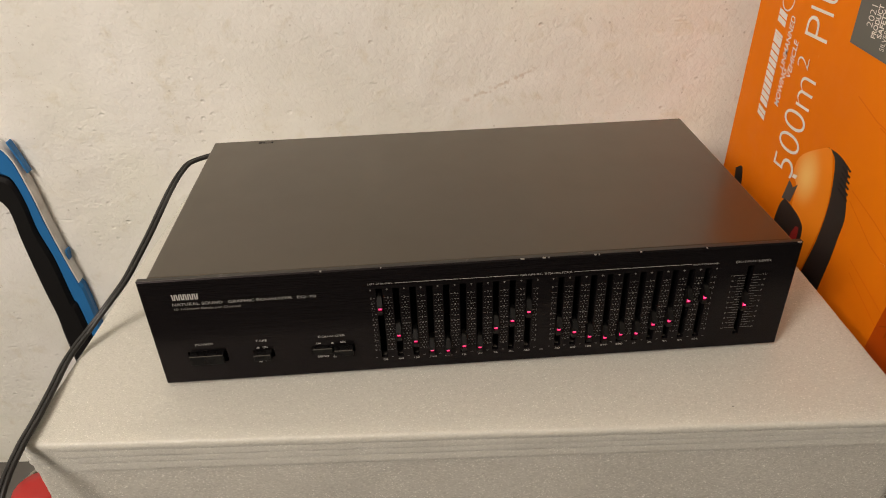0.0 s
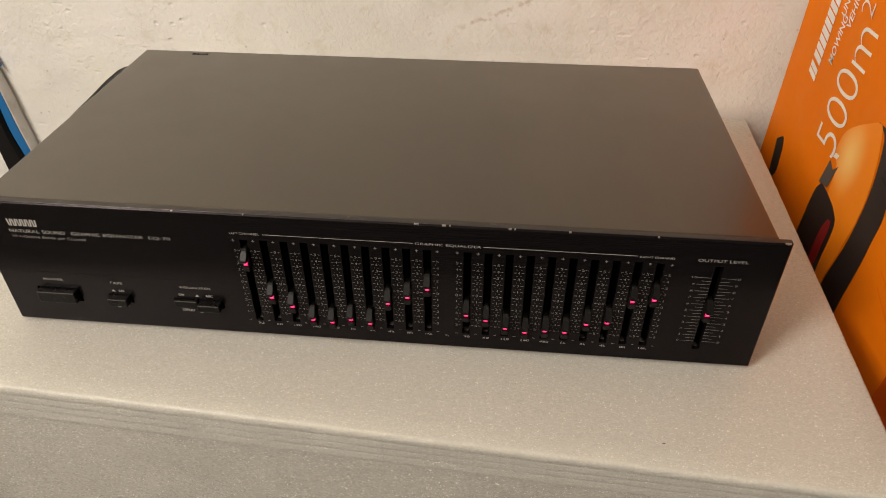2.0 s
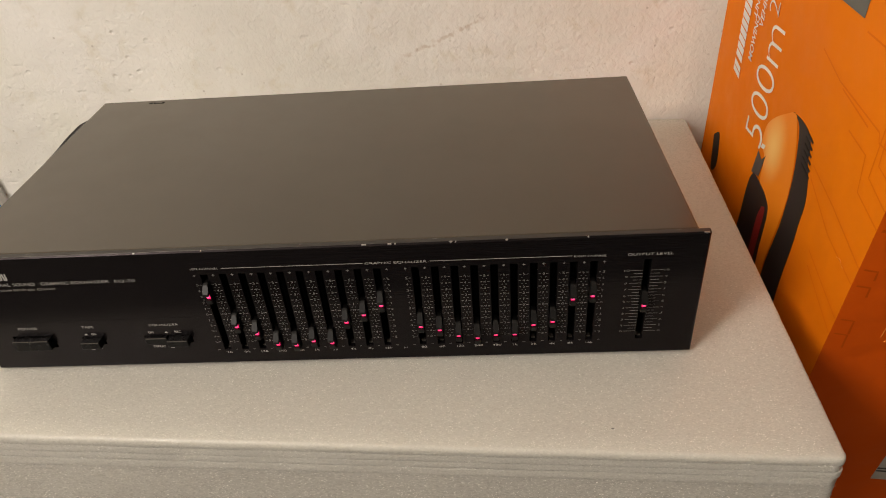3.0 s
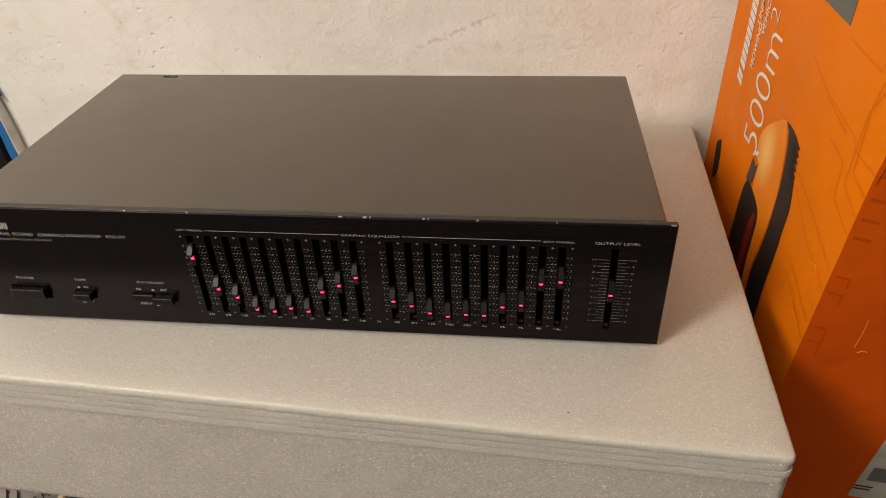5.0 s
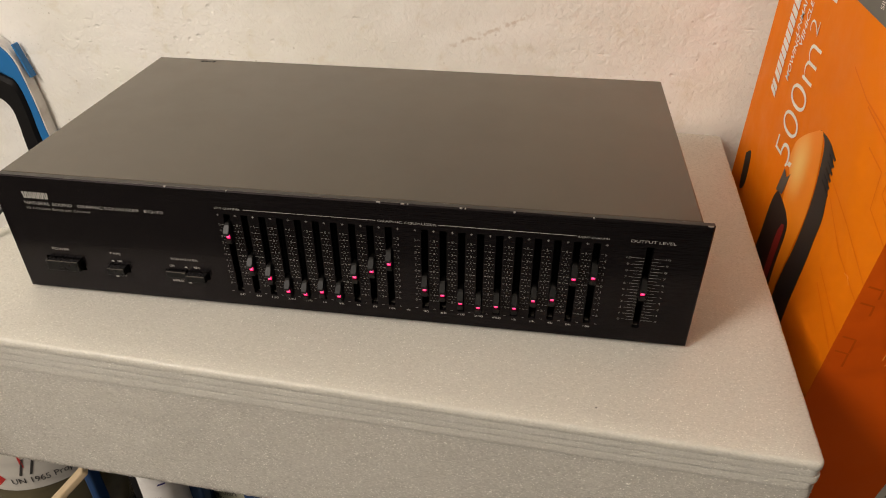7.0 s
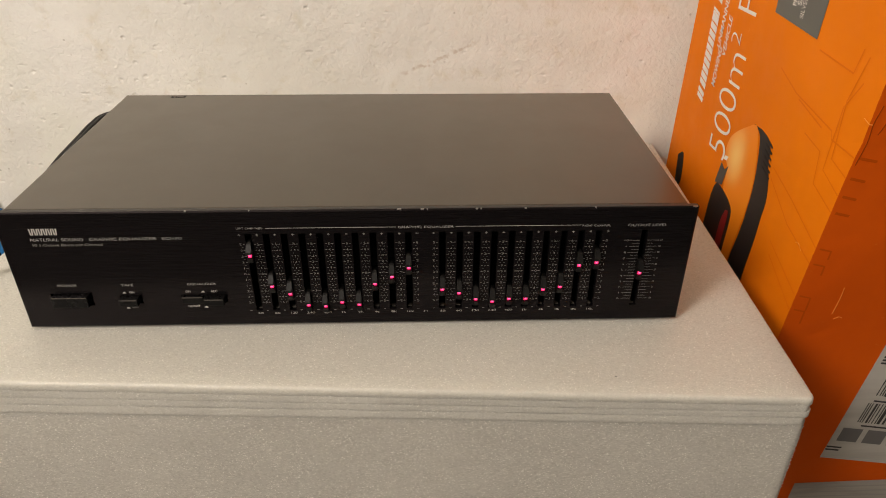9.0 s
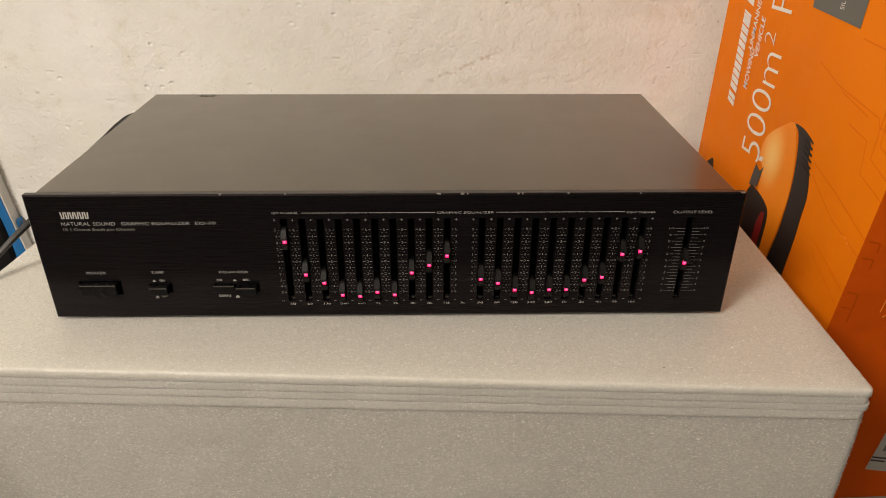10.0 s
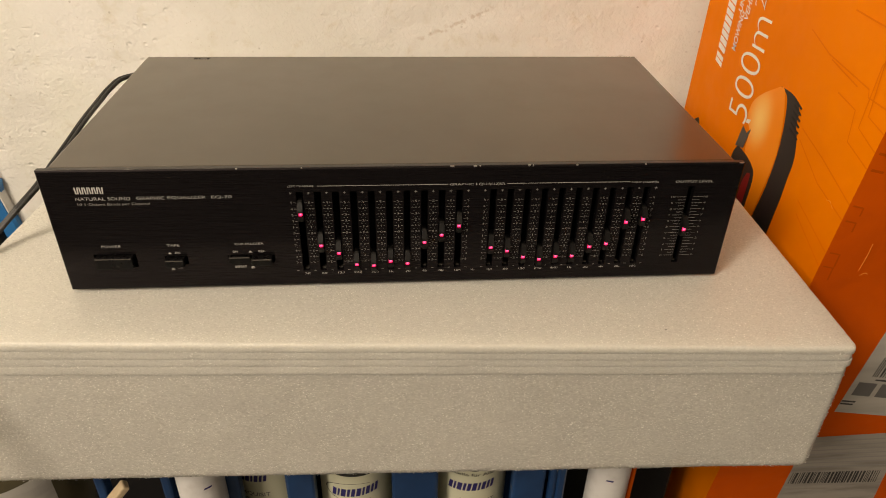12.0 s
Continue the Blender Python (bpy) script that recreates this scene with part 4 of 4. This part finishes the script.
LOW = [(-0.494, GROUND), (-0.5000, -0.244), (-0.4995, -0.190), (-0.5025, -0.146), (-0.5050, -0.082), (-0.5045, -0.052), (-0.5055, -0.034), (-0.5135, -0.021), (-0.530, -0.013), (-0.560, -0.009), (-0.600, -0.008)]
OUT = [(x + 0.0018, z + 0.0012) for x, z in MID]
part("white_rim", arch(OUT, MID, 0.3575, 0.3718), "white_plastic", frame_thing)
part("blue_band", arch(BLU, INN, 0.3590, 0.3712), "rim_blue", frame_thing)
part("black_grip", arch(INN, LOW, 0.3550, 0.3712), "rubber_black", frame_thing)
for x, z, half, turn in ((-0.4752, 0.028, 0.020, -15), (-0.4630, -0.113, 0.019, 8)):
    bm = bmesh.new()
    block(bm, (-0.0014, -0.0050, -half), (0.0014, 0.0050, half), bevel=0.0012, cuts=2)
    bmesh.ops.transform(bm, matrix=Matrix.Translation((x, 0.3660, z)) @ Matrix.Rotation(radians(turn), 4, "Y"), verts=bm.verts)
    part("blue_clip", bm, "rim_blue", frame_thing)

# ---- blue bottle crate and what stands in and by it ----
crate = thing("bottle_crate", (0.0, 0.15, GROUND), "blue plastic bottle crate under the foam", "crate")
CX0, CX1, CTOP = -0.150, 0.128, foam_low(-0.158)
for x0, x1, nm in ((CX0, -0.136, "crate_post"), (-0.0995, -0.0755, "crate_post"), (-0.0125, 0.0265, "crate_post"), (0.0900, 0.1180, "crate_post"), (0.1215, CX1, "crate_post")):
    part(nm, boxed((x0, -0.002, GROUND), (x1, 0.010, CTOP), bevel=0.0025, cuts=2), "crate_blue", crate)
part("crate_back", boxed((CX0, 0.290, GROUND), (CX1, 0.300, CTOP), bevel=0.002), "crate_blue", crate)
for x0, x1 in ((CX0 - 0.008, CX0), (CX1, CX1 + 0.008)):
    part("crate_side", boxed((x0, -0.002, GROUND), (x1, 0.300, CTOP), bevel=0.002), "crate_blue", crate)
part("crate_base", boxed((CX0, 0.010, GROUND + 0.004), (CX1, 0.290, GROUND + 0.012)), "crate_blue", crate)
part("crate_lower_wall", boxed((CX0, 0.002, GROUND + 0.001), (CX1, 0.008, GROUND + 0.13), bevel=0.002), "crate_blue", crate)


def bottle(x, y, kind):
    r = 0.0315
    ob = thing("water_bottle", (x, y, GROUND + 0.012), "dark water bottle with a cream label in a blue crate", "bottle", "bottles in the crate")
    bm = bmesh.new()
    z = GROUND + 0.012
    lathe(bm, ((0.026, z), (r, z + 0.006), (r, -0.176), (0.029, -0.164), (0.020, -0.148), (0.014, -0.137), (0.0135, foam_low(x) - 0.008)), (x, y))
    smooth(part("bottle_body", bm, "bottle_dark", ob))
    bm = bmesh.new()
    lathe(bm, ((0.0150, foam_low(x) - 0.010), (0.0150, foam_low(x) - 0.002), (0.0140, foam_low(x) - 0.001)), (x, y), 20)
    part("bottle_cap", bm, "crate_blue", ob)
    bm = bmesh.new()
    steps = 36
    low, top = [], []
    for j in range(steps):
        a = radians(180 + 180 * (j / (steps - 1))) + 0.0
        for row, zz in ((low, -0.290), (top, -0.1945)):
            row.append(bm.verts.new((x + (r + 0.0004) * math.cos(a), y + (r + 0.0004) * math.sin(a), zz)))
    for j in range(steps - 1):
        bm.faces.new((low[j], low[j + 1], top[j + 1], top[j]))
    lab = smooth(part("paper_label", bm, "bottle_label", ob, "cream paper label"))
    # the bottles stand turned a little differently
    spin = (-0.016, 0.0, -0.004)[kind]
    wrap = lambda u, v, t: (x + (r + 0.0008) * math.sin((u + spin) / r), y - (r + 0.0008) * math.cos((u + spin) / r), v)
    bm = bmesh.new()
    u = -0.0200
    for wide in (0.0034, 0.0018, 0.0040, 0.0022, 0.0030, 0.0036, 0.0018, 0.0032, 0.0022, 0.0026):
        v = -0.2205 + 0.10 * (u + 0.02)
        bar(bm, u, v, u + wide, v + 0.0095, wrap, 0.0014)
        u += wide + 0.0013
    part("maker_mark", bm, "ink_blue", lab, "dark blue block mark")
    bm = bmesh.new()
    write(bm, "Quelle", -0.0095, -0.2295, 0.0075, -0.2235, wrap, 0.01, 0.25)
    part("label_script", bm, "ink_blue", lab)
    bm = bmesh.new()
    write(bm, "EXQUISIT", -0.0070, -0.2370, 0.0215, -0.2312, wrap, 0.012)
    part("label_script", bm, "label_grey", lab, "slanting grey script")
    if kind == 1:
        bm = bmesh.new()
        ring = [[bm.verts.new(wrap(0.027 * k * math.cos(radians(a)), -0.2145 + 0.0115 * k * math.sin(radians(a)), 0)) for k in (1.0, 0.965)] for a in range(60, 301, 8)]
        for (a, b), (c, d) in zip(ring, ring[1:]):
            bm.faces.new((a, c, d, b))
        part("label_oval", bm, "label_ink", lab, "thin black oval line")
    bm = bmesh.new()
    if kind == 2:
        write(bm, "Quelle f\u00fcr Alle", -0.020, -0.2010, 0.020, -0.1970, wrap, 0.004)
    else:
        write(bm, "medium", -0.013, -0.2450, 0.013, -0.2395, wrap, 0.006)
    part("label_print", bm, "label_ink", lab)


for x, y, kind in ((-0.124, 0.052, 0), (-0.0440, 0.0335, 1), (0.0585, 0.0335, 2)):
    bottle(x, y, kind)


def white_tube(x, y, label):
    ob = thing("white_canister", (x, y, GROUND), label, "canister")
    bm = bmesh.new()
    lathe(bm, ((0.0165, GROUND), (0.0178, GROUND + 0.004), (0.0178, foam_low(x) - 0.009), (0.0165, foam_low(x) - 0.003), (0.0100, foam_low(x) - 0.001)), (x, y), 28)
    body = smooth(part("canister_body", bm, "white_plastic", ob))
    wrap = lambda u, v, t: (x + 0.0181 * math.sin(u / 0.0178), y - 0.0181 * math.cos(u / 0.0178), v)
    for u, v in ((0.004, -0.186), (-0.006, -0.205), (0.010, -0.170)):
        bm = bmesh.new()
        bar(bm, u - 0.003, v, u + 0.003, v + 0.0018, wrap, 0.0008)
        part("printed_text", bm, "ink_blue", body)


white_tube(-0.1625, -0.0085, "white plastic canister beside the blue crate")
white_tube(0.1775, 0.010, "white plastic canister between crate and carton")
# narrow upright orange strip right of the canister
part("strip_body", boxed((0.196, 0.005, GROUND), (0.1995, 0.020, -0.1175), bevel=0.0006), "orange_card_deep", thing("orange_strip", (0.198, 0.012, GROUND), "thin orange strip beside a white canister", "cardboard strip"))
# added black box, stands in for the shade between canister and carton
bm = boxed((0.137, 0.06, GROUND), (0.268, 0.28, -0.1155), bevel=0.004)
part("chest_body", bm, "rubber_black", thing("shade_box", (0.194, 0.17, GROUND), "added black box for the deep shade under the foam", "box"))
stand = thing("blue_stand", (-0.225, 0.06, GROUND), "blue posts with an added black panel for the shade under the foam", "stand")
for x in (-0.2510, -0.1985):
    part("stand_post", boxed((x - 0.004, 0.008, GROUND), (x + 0.004, 0.020, foam_low(x) - 0.001), bevel=0.002, cuts=2), "crate_blue", stand)
# added black panel that darkens the space behind the posts like shade
part("stand_panel", boxed((-0.305, 0.105, GROUND), (-0.160, 0.118, foam_low(-0.160) - 0.001), bevel=0.003), "rubber_black", stand)
bm = boxed((-0.0046, -0.0030, 0), (0.0046, 0.0030, 0.463), bevel=0.0014, cuts=2)
bmesh.ops.transform(bm, matrix=look((-0.505, -0.197, GROUND + 0.003), (-0.210, -0.030, -0.155)) @ Matrix.Rotation(radians(180), 4, "Y"), verts=bm.verts)
part("lath_body", bm, "lath_wood", thing("wooden_lath", (-0.505, -0.197, GROUND), "thin pale wooden lath leaning under the foam's edge", "lath"))
GX, GY, GR = -0.412, 0.135, 0.075
gas = thing("gas_cylinder", (GX, GY, GROUND), "olive gas cylinder with white label and red valve", "gas cylinder")
bm = bmesh.new()
lathe(bm, ((GR - 0.01, GROUND), (GR, GROUND + 0.012), (GR, -0.272), (GR - 0.008, -0.258), (0.050, -0.246), (0.020, -0.240)), (GX, GY), 40)
smooth(part("cylinder_body", bm, "steel_olive", gas))
bm = bmesh.new()
lathe(bm, ((0.014, -0.252), (0.026, -0.247), (0.028, -0.240), (0.024, -0.233), (0.010, -0.230)), (GX - 0.025, GY - 0.015), 20)
smooth(part("valve", bm, "valve_red", gas))
gwrap = lambda u, v, t: (GX + (GR + 0.0006 + t) * math.sin(u / GR), GY - (GR + 0.0006 + t) * math.cos(u / GR), v)
bm = bmesh.new()
for i in range(24):
    u0, u1 = -0.03 + 0.105 * i / 24, -0.03 + 0.105 * (i + 1) / 24
    bar(bm, u0, -0.335, u1, -0.275, gwrap)
lab = part("paper_label", bm, "label_paper", gas, "white hazard label")
gwrap2 = lambda u, v, t: gwrap(u, v, 0.0005)
bm = bmesh.new()
write(bm, "UN 1965 Prop", 0.012, -0.3270, 0.072, -0.3160, gwrap2, 0.004)
part("label_print", bm, "label_ink", lab)
bm = bmesh.new()
bm.faces.new([bm.verts.new(gwrap2(u, v, 0)) for u, v in ((-0.004, -0.328), (0.007, -0.316), (-0.004, -0.303), (-0.015, -0.316))])
part("hazard_diamond", bm, "valve_red", lab)
bm = bmesh.new()
bar(bm, 0.000, -0.300, 0.030, -0.278, gwrap2)
part("red_panel", bm, "valve_red", lab)
bm = bmesh.new()
for i in range(2):
    bar(bm, 0.022 + 0.010 * i, -0.312, 0.0245 + 0.010 * i, -0.288, gwrap2, 0.008)
part("printed_text", bm, "label_ink", lab)
# made-up fitting above the unseen light: a cap and a rod to the ceiling
lamp = thing("added_lamp_fitting", LAMP, "added unseen fitting over the light, a cap on a rod", "lamp")
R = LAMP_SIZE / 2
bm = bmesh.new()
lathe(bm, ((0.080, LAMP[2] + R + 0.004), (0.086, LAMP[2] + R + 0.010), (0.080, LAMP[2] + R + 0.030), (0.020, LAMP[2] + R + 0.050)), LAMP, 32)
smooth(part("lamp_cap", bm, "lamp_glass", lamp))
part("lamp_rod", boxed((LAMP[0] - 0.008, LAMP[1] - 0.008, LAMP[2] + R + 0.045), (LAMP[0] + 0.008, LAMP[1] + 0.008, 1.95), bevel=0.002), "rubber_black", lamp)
